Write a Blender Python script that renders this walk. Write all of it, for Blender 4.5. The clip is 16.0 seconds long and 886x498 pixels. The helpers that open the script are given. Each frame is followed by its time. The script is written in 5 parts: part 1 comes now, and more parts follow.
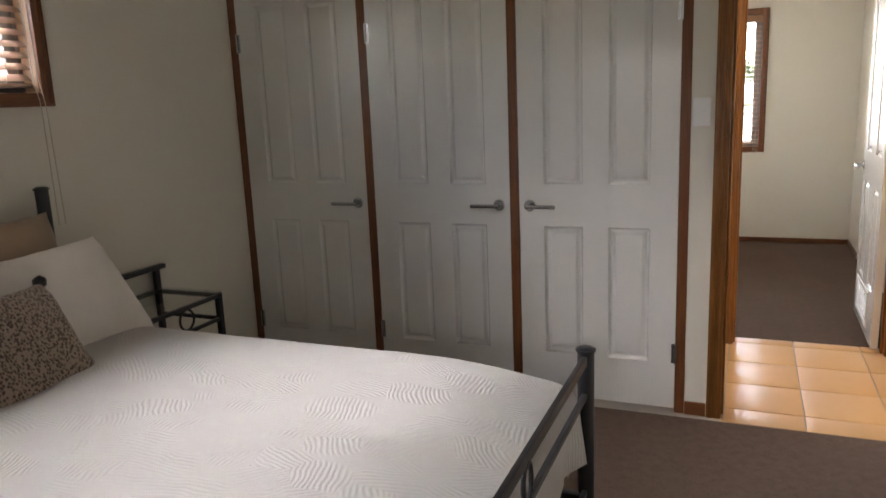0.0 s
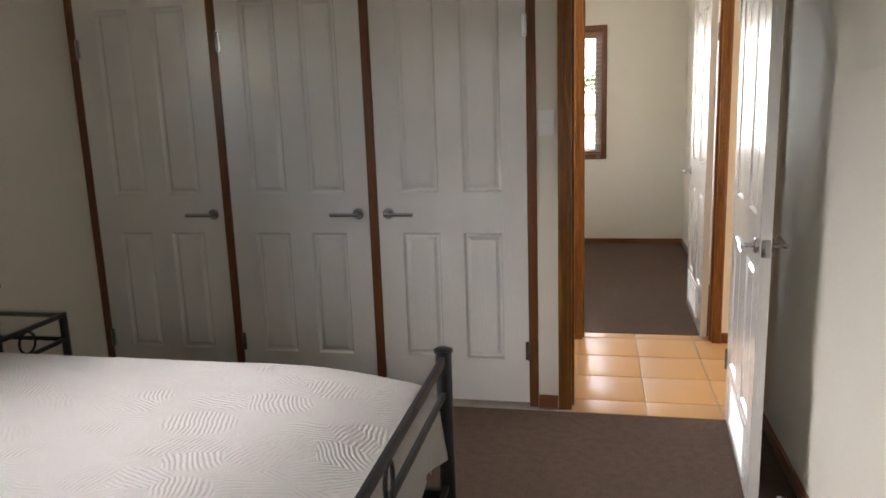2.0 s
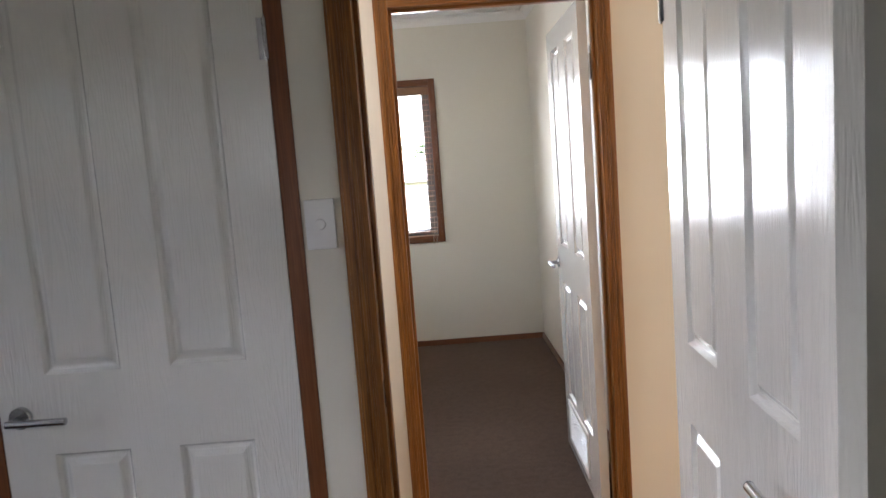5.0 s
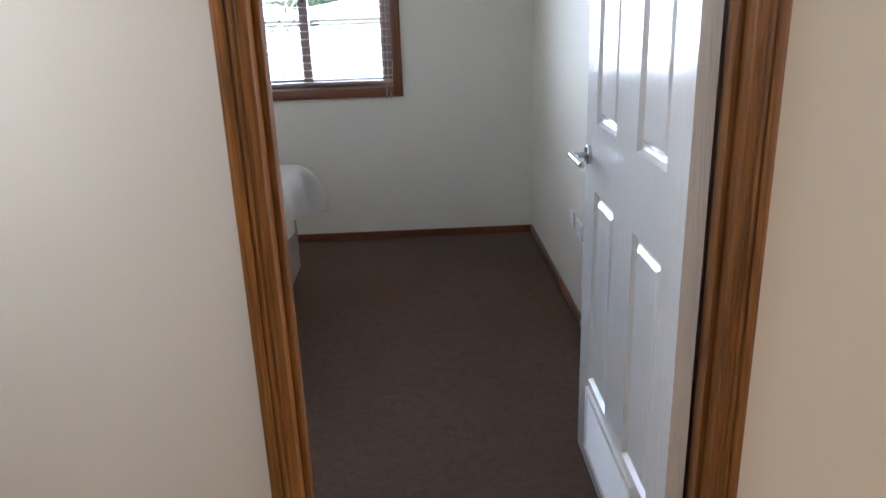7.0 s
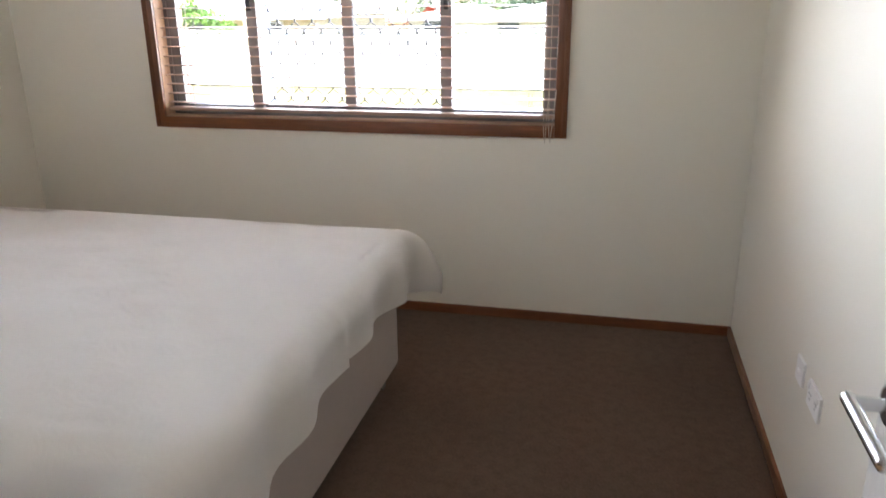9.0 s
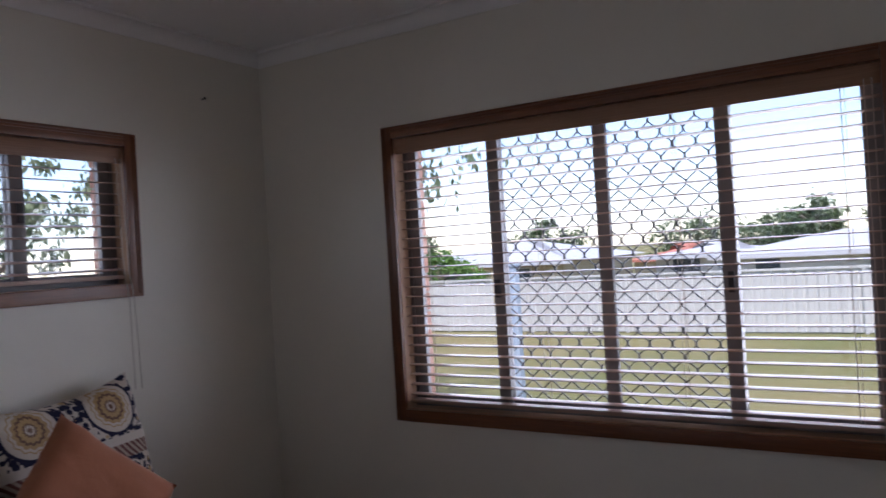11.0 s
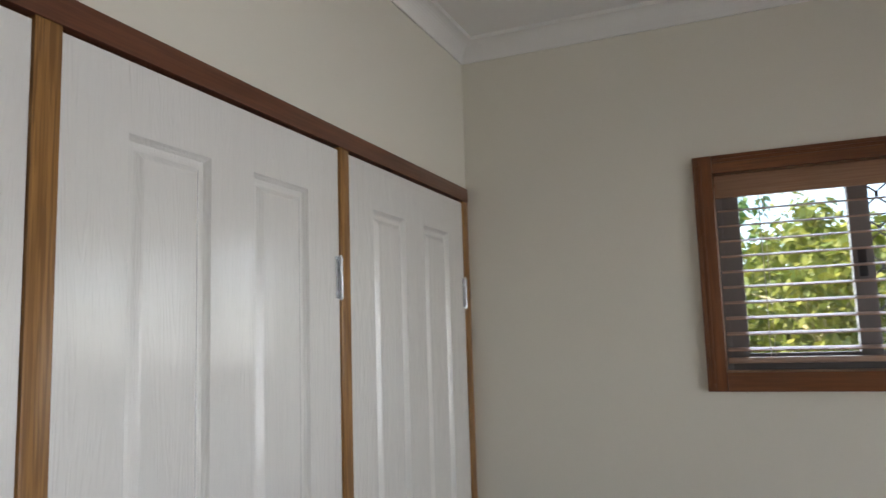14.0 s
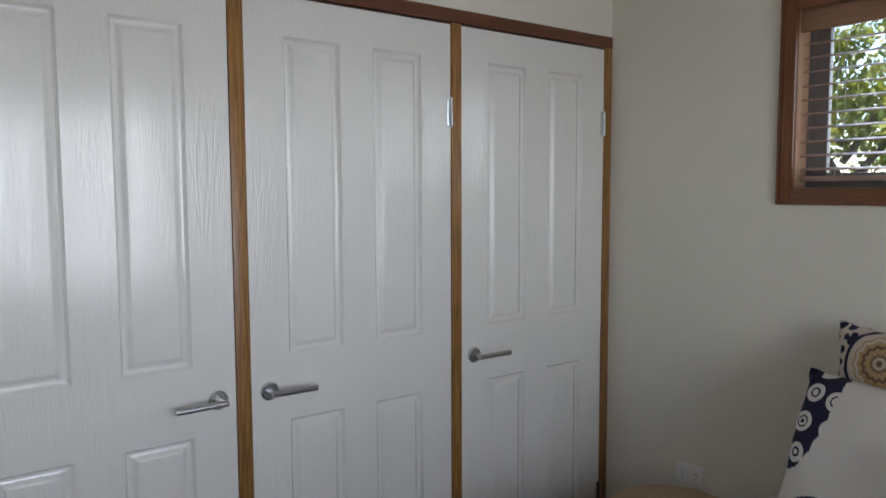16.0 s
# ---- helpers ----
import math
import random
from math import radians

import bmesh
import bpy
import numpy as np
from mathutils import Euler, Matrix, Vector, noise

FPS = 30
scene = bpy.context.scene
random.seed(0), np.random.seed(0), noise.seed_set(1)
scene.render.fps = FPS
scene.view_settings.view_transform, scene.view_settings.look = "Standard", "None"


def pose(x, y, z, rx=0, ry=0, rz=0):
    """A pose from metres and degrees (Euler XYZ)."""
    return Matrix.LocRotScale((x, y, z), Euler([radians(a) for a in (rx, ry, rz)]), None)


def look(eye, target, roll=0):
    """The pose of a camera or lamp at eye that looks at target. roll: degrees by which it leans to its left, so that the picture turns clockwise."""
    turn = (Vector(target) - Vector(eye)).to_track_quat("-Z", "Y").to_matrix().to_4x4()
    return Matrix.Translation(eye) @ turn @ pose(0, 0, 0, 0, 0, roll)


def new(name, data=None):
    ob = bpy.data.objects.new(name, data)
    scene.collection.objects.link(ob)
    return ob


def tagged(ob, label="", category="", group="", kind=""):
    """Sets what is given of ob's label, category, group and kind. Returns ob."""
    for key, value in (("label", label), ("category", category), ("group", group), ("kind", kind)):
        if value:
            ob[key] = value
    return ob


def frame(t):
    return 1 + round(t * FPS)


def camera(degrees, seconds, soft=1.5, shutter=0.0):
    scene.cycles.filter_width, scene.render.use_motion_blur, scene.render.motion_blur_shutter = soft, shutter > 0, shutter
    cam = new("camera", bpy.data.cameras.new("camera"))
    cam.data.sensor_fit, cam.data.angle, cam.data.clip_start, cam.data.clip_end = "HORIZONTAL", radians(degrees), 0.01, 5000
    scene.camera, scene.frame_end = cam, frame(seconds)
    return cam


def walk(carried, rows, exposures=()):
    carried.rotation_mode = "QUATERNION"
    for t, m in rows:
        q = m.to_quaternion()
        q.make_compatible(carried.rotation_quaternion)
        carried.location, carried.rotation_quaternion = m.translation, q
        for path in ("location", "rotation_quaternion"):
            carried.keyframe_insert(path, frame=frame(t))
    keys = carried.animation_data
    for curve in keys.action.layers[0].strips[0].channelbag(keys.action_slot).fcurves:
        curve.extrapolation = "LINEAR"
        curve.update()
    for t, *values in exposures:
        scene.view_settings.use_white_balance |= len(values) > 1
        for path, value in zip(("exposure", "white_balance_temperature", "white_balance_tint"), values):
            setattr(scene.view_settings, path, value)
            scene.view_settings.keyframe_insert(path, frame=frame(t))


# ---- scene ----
cam = camera(62.1, 16.0, shutter=0.2)
PATH = [
    (0, (0.074, -3.304, 1.446), (-0.684, -1.496, 1.049), -2.4),
    (0.5, (0.032, -3.45, 1.391), (-0.63, -1.643, 0.846), -2.1),
    (1, (0.045, -3.496, 1.371), (-0.541, -1.678, 0.777), -2.2),
    (1.5, (0.069, -3.493, 1.414), (-0.424, -1.624, 0.9), -2.0),
    (2, (0.11, -3.356, 1.456), (-0.297, -1.437, 1.066), -2.0),
    (2.5, (0.167, -3.165, 1.493), (-0.161, -1.212, 1.214), -2.2),
    (3, (0.146, -2.958, 1.499), (-0.093, -0.982, 1.299), -2.7),
    (3.5, (0.087, -2.68, 1.505), (-0.077, -0.694, 1.336), -3.2),
    (4, (0.115, -2.377, 1.476), (0.015, -0.388, 1.288), -3.6),
    (4.2, (0.134, -2.23, 1.473), (0.067, -0.241, 1.277), -3.9),
    (6.3, (0.187, -0.673, 1.433), (0.245, 1.281, 1.01), -3.3),
    (6.5, (0.212, -0.46, 1.418), (0.265, 1.481, 0.938), -2.5),
    (7, (0.27, -0.084, 1.362), (0.328, 1.81, 0.72), -2.0),
    (7.5, (0.335, 0.249, 1.318), (0.345, 2.092, 0.541), -1.4),
    (8, (0.334, 0.572, 1.293), (0.232, 2.388, 0.461), -1.2),
    (8.5, (0.383, 0.815, 1.312), (0.101, 2.637, 0.535), -1.2),
    (8.7, (0.419, 0.903, 1.344), (0.068, 2.734, 0.619), -0.9),
    (10.8, (0.158, 1.588, 1.552), (-0.779, 3.355, 1.535), -2.9),
    (11, (0.163, 1.547, 1.567), (-0.884, 3.251, 1.581), -3.4),
    (11.5, (0.22, 1.475, 1.561), (-1.134, 2.945, 1.651), -4.1),
    (12, (0.2, 1.478, 1.578), (-1.429, 2.631, 1.709), -4.7),
    (12.5, (0.197, 1.466, 1.598), (-1.639, 2.243, 1.753), -5.0),
    (13, (0.06, 1.574, 1.594), (-1.908, 1.88, 1.777), -4.6),
    (13.5, (-0.151, 1.775, 1.62), (-2.126, 1.555, 1.846), -3.4),
    (14, (-0.277, 1.991, 1.638), (-2.109, 1.227, 1.88), -1.8),
    (14.5, (-0.256, 2.329, 1.614), (-1.86, 1.155, 1.829), -1.3),
    (15, (-0.174, 2.633, 1.586), (-1.59, 1.226, 1.714), -1.2),
    (15.5, (-0.187, 2.922, 1.562), (-1.467, 1.386, 1.572), -0.7),
    (16, (-0.163, 3.125, 1.523), (-1.361, 1.531, 1.361), -0.2),
]
EXPOSURES = [(0.0, 5.2, 6950, 17), (3.0, 5.1, 7000, 17), (4.2, 5.0, 6800, 18), (6.4, 4.8, 5500, 14), (7.2, 4.65, 5500, 14), (8.0, 5.0, 5800, 13), (8.6, 5.2, 6350, 15), (10.8, 2.55, 5900, 26), (11.2, 2.55, 5700, 27), (11.6, 2.6, 5600, 27), (12.1, 2.8, 6000, 24), (12.5, 3.15, 6300, 18), (13.5, 3.45, 6550, 17), (14.5, 3.4, 6450, 15), (16.0, 3.3, 6200, 15)]
walk(cam, [(t, look(eye, target, roll)) for t, eye, target, roll in PATH], EXPOSURES)

# ---------------------------------------------------------------- light
SUN_EL, SUN_AZ = 58.0, 155.0          # degrees; azimuth clockwise from +y
world = bpy.data.worlds.new("world")
scene.world = world
world.use_nodes = True
wt = world.node_tree
sky = wt.nodes.new("ShaderNodeTexSky")
sky.sky_type, sky.sun_disc = "NISHITA", False
sky.sun_elevation, sky.sun_rotation = radians(SUN_EL), radians(SUN_AZ)
sky.air_density, sky.dust_density = 1.0, 0.3
wt.links.new(sky.outputs[0], wt.nodes["Background"].inputs[0])
wt.nodes["Background"].inputs[1].default_value = 0.05


def lamp(name, kind, energy, colour, m, **size):
    d = bpy.data.lights.new(name, kind)
    d.energy, d.color = energy, colour
    if kind == "SUN":
        d.angle = radians(0.6)
    if kind == "AREA":
        d.shape, d.size, d.size_y, d.spread = "RECTANGLE", size["w"], size["h"], radians(size["spread"])
    ob = new(name, d)
    ob.matrix_world = m
    return ob


az, el = radians(SUN_AZ), radians(SUN_EL)
sun_from = Vector((math.sin(az) * math.cos(el), math.cos(az) * math.cos(el), math.sin(el)))
lamp("sun", "SUN", 1.5, (1.0, 0.95, 0.87), look(sun_from * 50, (0, 0, 0)))
# daylight through the west window above the bed; added fills behind the walker (assumed south window) and at both hall
# ends
lamp("south_fill_light", "AREA", 0.31, (0.97, 0.98, 1.0), look((-0.75, -5.34, 1.5), (-0.65, -4.30, 0.50)), w=1.8, h=1.15, spread=120)
lamp("west_window_light", "AREA", 1.6, (0.92, 0.95, 1.0), look((-2.80, -1.95, 1.90), (-1.40, -1.70, 1.02)), w=1.35, h=0.50, spread=74)
# added fill before the solid west wall; brightens the hall's left side
lamp("hall_west_fill", "AREA", 0.634, (1.0, 0.95, 0.88), look((-0.84, 0.58, 1.25), (0.6, 0.62, 1.1)), w=0.70, h=1.9, spread=180)
# added fill in an assumed, unseen opening at the far east end
lamp("hall_east_fill", "AREA", 7.05, (1.0, 0.94, 0.85), look((8.24, 0.15, 1.25), (0, 0.3, 1.1)), w=1.5, h=2.0, spread=180)


lamp("north_window_light", "AREA", 4.935, (0.90, 0.95, 1.0), look((-0.77, 4.52, 1.49), (-0.77, 3.0, 1.49)), w=1.80, h=1.15, spread=160)
lamp("second_west_window_light", "AREA", 0.733, (0.90, 0.95, 1.0), look((-2.80, 2.66, 1.80), (-1.0, 2.66, 1.80)), w=1.45, h=0.52, spread=160)


# ---------------------------------------------------------------- materials
class Nodes:
    """A short hand for building one material's node tree."""

    def __init__(self, name):
        self.m = bpy.data.materials.new(name)
        self.m.use_nodes = True
        self.t = self.m.node_tree
        self.b = self.t.nodes["Principled BSDF"]
        self.co = self.t.nodes.new("ShaderNodeTexCoord").outputs["Object"]

    def node(self, kind, **given):
        n = self.t.nodes.new(kind)
        for key, v in given.items():
            setattr(n, key, v)
        return n

    def put(self, sock, v):
        if hasattr(v, "is_output"):
            self.t.links.new(v, sock)
        else:
            sock.default_value = v

    def mapped(self, scale, rot=(0, 0, 0), loc=(0, 0, 0)):
        n = self.node("ShaderNodeMapping")
        self.put(n.inputs["Vector"], self.co)
        n.inputs["Scale"].default_value, n.inputs["Rotation"].default_value, n.inputs["Location"].default_value = scale, rot, loc
        return n.outputs[0]

    def noise(self, scale, detail=3.0, vec=None, rough=0.55, dist=0.0):
        n = self.node("ShaderNodeTexNoise")
        self.put(n.inputs["Vector"], vec or self.co)
        n.inputs["Scale"].default_value, n.inputs["Detail"].default_value = scale, detail
        n.inputs["Roughness"].default_value, n.inputs["Distortion"].default_value = rough, dist
        return n.outputs["Fac"]

    def math(self, op, a, b=0.0, clamp=False):
        n = self.node("ShaderNodeMath", operation=op, use_clamp=clamp)
        self.put(n.inputs[0], a)
        self.put(n.inputs[1], b)
        return n.outputs[0]

    def mix(self, fac, a, b):
        n = self.node("ShaderNodeMix", data_type="RGBA")
        self.put(n.inputs["Factor"], fac)
        self.put(n.inputs["A"], a if hasattr(a, "is_output") else (*a, 1))
        self.put(n.inputs["B"], b if hasattr(b, "is_output") else (*b, 1))
        return n.outputs["Result"]

    def ramp(self, fac, stops, hard=False):
        n = self.node("ShaderNodeValToRGB")
        self.put(n.inputs[0], fac)
        if hard:
            n.color_ramp.interpolation = "CONSTANT"
        els = n.color_ramp.elements
        while len(els) < len(stops):
            els.new(0.5)
        for e, (p, c) in zip(els, stops):
            e.position, e.color = p, (*c, 1) if len(c) == 3 else c
        return n.outputs[0]

    def xyz(self, vec=None):
        n = self.node("ShaderNodeSeparateXYZ")
        self.put(n.inputs[0], vec or self.co)
        return n.outputs

    def bump(self, height, strength, distance=0.002):
        n = self.node("ShaderNodeBump")
        self.put(n.inputs["Height"], height)
        n.inputs["Strength"].default_value, n.inputs["Distance"].default_value = strength, distance
        if self.b.inputs["Normal"].is_linked:
            self.put(n.inputs["Normal"], self.b.inputs["Normal"].links[0].from_socket)
        self.put(self.b.inputs["Normal"], n.outputs[0])

    def done(self, colour, rough, metal=0.0, spec=0.5, coat=0.0, sheen=0.0):
        self.put(self.b.inputs["Base Color"], colour if hasattr(colour, "is_output") else (*colour, 1))
        self.put(self.b.inputs["Roughness"], rough)
        self.b.inputs["Metallic"].default_value = metal
        self.b.inputs["Specular IOR Level"].default_value = spec
        self.b.inputs["Coat Weight"].default_value = coat
        self.b.inputs["Coat Roughness"].default_value = 0.14
        self.b.inputs["Sheen Weight"].default_value = sheen
        return self.m


def shade(c, k):
    return tuple(min(1.0, v * k) for v in c)


def plain(name, base, rough=0.5, var=0.06, scale=3.0, fine=60.0, bump=0.15, dist=0.001, metal=0.0, spec=0.5, sheen=0.0, stretch=None):
    n = Nodes(name)
    vec = n.mapped(stretch) if stretch else None
    a = n.noise(scale, 4, vec)
    b = n.noise(fine, 3, vec)
    col = n.mix(a, shade(base, 1 - var), shade(base, 1 + var))
    col = n.mix(n.math("MULTIPLY", b, 0.35), col, shade(base, 1 - 2 * var))
    if bump:
        n.bump(b, bump, dist)
    r = n.math("ADD", n.math("MULTIPLY", a, 0.12), rough - 0.06)
    return n.done(col, r, metal, spec, sheen=sheen)


def timber(name, axis, base=(0.235, 0.086, 0.031), dark=(0.105, 0.036, 0.015), rough=0.3, pore=0.75):
    n = Nodes(name)
    s = [34.0, 34.0, 34.0]
    s[axis] = 1.3
    g = n.noise(1.0, 6, n.mapped(tuple(s)), 0.65, 0.6)
    s2 = [220.0, 220.0, 220.0]
    s2[axis] = 7.0
    f = n.noise(1.0, 2, n.mapped(tuple(s2)))
    col = n.mix(n.ramp(g, [(0.3, (0, 0, 0)), (0.7, (1, 1, 1))]), dark, base)
    col = n.mix(n.ramp(f, [(0.42, (0, 0, 0)), (0.60, (pore, pore, pore))]), col, shade(dark, 0.9))
    col = n.mix(n.math("MULTIPLY", n.noise(1.7, 2), 0.4), col, shade(base, 1.35))
    n.bump(f, 0.12, 0.001)
    return n.done(col, n.math("ADD", n.math("MULTIPLY", f, 0.15), rough - 0.05), spec=0.5)


WALL = plain("wall_paint", (0.765, 0.73, 0.63), 0.55, 0.025, 1.2, 160, 0.10, 0.0006)
HALLWALL = plain("hall_wall_paint", (0.79, 0.745, 0.65), 0.5, 0.025, 1.2, 160, 0.10, 0.0006)
CEIL = plain("ceiling_paint", (0.87, 0.86, 0.835), 0.8, 0.02, 1.5, 120, 0.08, 0.0006)
CORNICE = plain("cornice_paint", (0.86, 0.845, 0.81), 0.6, 0.02, 2, 120, 0.05, 0.0005)
WOODX, WOODY, WOODZ = timber("timber_x", 0), timber("timber_y", 1), timber("timber_z", 2)
# door trim timber, the hall's warm light included in its brighter orange
DOORWOODX, DOORWOODZ = (timber("lit_door_trim_timber_" + "xyz"[a], a, (0.34, 0.140, 0.030), (0.10, 0.034, 0.008), pore=0.9) for a in (0, 2))
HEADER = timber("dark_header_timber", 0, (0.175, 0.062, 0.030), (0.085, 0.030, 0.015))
# same wood as the other posts, its brighter lighting put into the colour
LITPOSTZ = timber("lit_post_timber", 2, (0.42, 0.215, 0.062), (0.13, 0.052, 0.015), pore=1.0)
# reveal timber with the outdoor light on it mixed into a paler colour
REVEALX, REVEALZ = timber("lit_reveal_timber_x", 0, (0.56, 0.37, 0.24), (0.44, 0.27, 0.16)), timber("lit_reveal_timber_z", 2, (0.56, 0.37, 0.24), (0.44, 0.27, 0.16))
SLATWOOD = timber("slat_timber", 0, (0.46, 0.32, 0.24), (0.35, 0.23, 0.17), 0.35)
VALANCE = timber("valance_timber", 0, (0.36, 0.20, 0.12), (0.25, 0.13, 0.07), 0.4)
CHROME = plain("satin_chrome", (0.55, 0.56, 0.57), 0.25, 0.03, 20, 400, 0.03, 0.0002, metal=1.0)
ALU = plain("powder_coated_aluminium", (0.19, 0.18, 0.18), 0.4, 0.03, 6, 200, 0.03, 0.0003)
# near-black: plastic of the sash latches, and painted shade in gaps and slots
DARKFILL = plain("dark_plastic_and_gap_shade", (0.03, 0.03, 0.032), 0.6, 0.1, 9, 90, 0.05)
SCREEN = plain("security_mesh", (0.05, 0.05, 0.055), 0.5, 0.1, 15, 300, 0.05, 0.0003)
BLACK = plain("black_metal", (0.016, 0.016, 0.018), 0.38, 0.2, 12, 180, 0.15, 0.0006)
PLASTIC = plain("white_plastic", (0.86, 0.855, 0.83), 0.3, 0.02, 8, 300, 0.02, 0.0002)
CORD = plain("cord", (0.55, 0.50, 0.42), 0.8, 0.1, 60, 600, 0.2, 0.0004)
GROUT = plain("grout", (0.50, 0.46, 0.40), 0.9, 0.1, 14, 200, 0.3, 0.001)


def door_paint():
    n = Nodes("white_enamel_woodgrain")
    broad = n.noise(1.0, 4, n.mapped((16, 16, 1.1)), 0.6, 1.6)
    wave = n.math("SINE", n.math("MULTIPLY", broad, 60.0))
    fine = n.noise(1.0, 3, n.mapped((210, 210, 5.5)), 0.6)
    n.bump(wave, 0.30, 0.0010)
    n.bump(fine, 0.28, 0.0010)
    col = n.mix(n.noise(1.6, 4), (0.78, 0.765, 0.72), (0.82, 0.81, 0.775))
    col = n.mix(n.math("MULTIPLY", n.noise(5.0, 5), 0.15), col, (0.66, 0.62, 0.55))
    return n.done(col, n.math("ADD", n.math("MULTIPLY", n.noise(2.5, 4), 0.10), 0.12), spec=0.5, coat=0.6)


DOOR = door_paint()


def carpet(name, base):
    n = Nodes(name)
    tuft = n.noise(330, 2)
    mid = n.noise(70, 4)
    wide = n.noise(1.3, 5, rough=0.6)
    col = n.mix(n.ramp(tuft, [(0.3, (0, 0, 0)), (0.7, (1, 1, 1))]), shade(base, 0.72), shade(base, 1.2))
    col = n.mix(n.math("MULTIPLY", mid, 0.6), col, shade(base, 0.75))
    col = n.mix(n.ramp(wide, [(0.35, (0, 0, 0)), (0.65, (0.55, 0.55, 0.55))]), col, shade(base, 1.35))
    col = n.mix(n.ramp(n.noise(26, 5), [(0.42, (0, 0, 0)), (0.62, (0.5, 0.5, 0.5))]), col, shade(base, 0.6))
    col = n.mix(n.ramp(n.noise(115, 3, rough=0.7), [(0.42, (0, 0, 0)), (0.62, (0.4, 0.4, 0.4))]), col, shade(base, 1.5))
    n.bump(mid, 0.45, 0.005)
    n.bump(tuft, 0.4, 0.003)
    return n.done(col, 0.95, spec=0.1, sheen=0.06)


CARPET = carpet("brown_carpet", (0.106, 0.070, 0.050))


def tile_glaze():
    n = Nodes("terracotta_glaze")
    info = n.node("ShaderNodeObjectInfo").outputs["Random"]
    m = n.noise(5, 3, rough=0.5)
    col = n.mix(m, (0.60, 0.345, 0.15), (0.66, 0.40, 0.185))
    col = n.mix(n.math("MULTIPLY", info, 0.4), col, (0.56, 0.31, 0.13))
    col = n.mix(n.math("MULTIPLY", n.noise(60, 4), 0.2), col, (0.70, 0.48, 0.26))
    n.bump(n.noise(160, 2), 0.05, 0.0006)
    return n.done(col, 0.35)


TILE = tile_glaze()


def cloth(name, base, weave=900.0, wrinkle=0.5, sheen=0.2, var=0.03):
    n = Nodes(name)
    w = n.noise(weave, 2)
    c = n.noise(9, 5, rough=0.6, dist=0.5)
    col = n.mix(c, shade(base, 1 - var), shade(base, 1 + var))
    n.bump(c, wrinkle, 0.010)
    n.bump(w, 0.25, 0.0008)
    return n.done(col, 0.85, spec=0.2, sheen=sheen)


def quilted(name, base):
    """White woven coverlet with raised fans of ribs."""
    n = Nodes(name)
    vec = n.mapped((1, 1, 1))
    vo = n.node("ShaderNodeTexVoronoi", feature="F1")
    n.put(vo.inputs["Vector"], n.mapped((6.0, 9.0, 1.0), (0, 0, 0.5)))
    vo.inputs["Scale"].default_value = 1.0
    turn = n.math("MULTIPLY", n.xyz(vo.outputs["Color"])[0], 3.1)
    x, y, _ = n.xyz(vec)
    run = n.math("ADD", n.math("MULTIPLY", x, n.math("COSINE", turn)), n.math("MULTIPLY", y, n.math("SINE", turn)))
    bend = n.noise(7, 2)
    ribs = n.math("SINE", n.math("ADD", n.math("MULTIPLY", run, 500.0), n.math("MULTIPLY", bend, 24.0)))
    mask = n.ramp(vo.outputs["Distance"], [(0.50, (1, 1, 1)), (0.66, (0, 0, 0))])
    h = n.math("MULTIPLY", ribs, mask)
    edge = n.ramp(vo.outputs["Distance"], [(0.0, (1, 1, 1)), (0.5, (0, 0, 0))])
    n.bump(edge, 0.12, 0.006)
    n.bump(h, 0.40, 0.0020)
    n.bump(n.noise(14, 5), 0.22, 0.006)
    n.bump(n.noise(700, 2), 0.3, 0.001)
    col = n.mix(n.noise(3, 4), shade(base, 0.97), base)
    return n.done(col, 0.85, spec=0.15, sheen=0.2)


COVER = quilted("white_coverlet", (0.83, 0.81, 0.78))
BLANKET = cloth("white_blanket", (0.86, 0.83, 0.78), 500, 0.3)
PILLOW = cloth("white_pillow", (0.80, 0.77, 0.72), 900, 0.5)
TANCLOTH = cloth("tan_cloth", (0.34, 0.25, 0.17), 800, 0.5)
TERRACLOTH = cloth("terracotta_cloth", (0.40, 0.15, 0.075), 500, 0.4)
BASECLOTH = cloth("beige_base_cloth", (0.36, 0.30, 0.26), 700, 0.2)
TABLECLOTH = cloth("tan_table", (0.42, 0.30, 0.17), 300, 0.3)
PINK = cloth("pink_canvas", (0.78, 0.24, 0.25), 300, 0.2)


def leopard():
    n = Nodes("spotted_cloth")
    vo = n.node("ShaderNodeTexVoronoi", feature="F1")
    n.put(vo.inputs["Vector"], n.mapped((125, 95, 95)))
    vo.inputs["Scale"].default_value = 1.0
    d = n.math("ADD", vo.outputs["Distance"], n.math("MULTIPLY", n.noise(110, 2), 0.7))
    col = n.ramp(d, [(0.0, (0.22, 0.15, 0.11)), (0.62, (0.06, 0.04, 0.03)), (0.95, (0.36, 0.28, 0.22))])
    n.bump(n.noise(500, 2), 0.3, 0.001)
    return n.done(col, 0.85, spec=0.15, sheen=0.2)


LEOPARD = leopard()


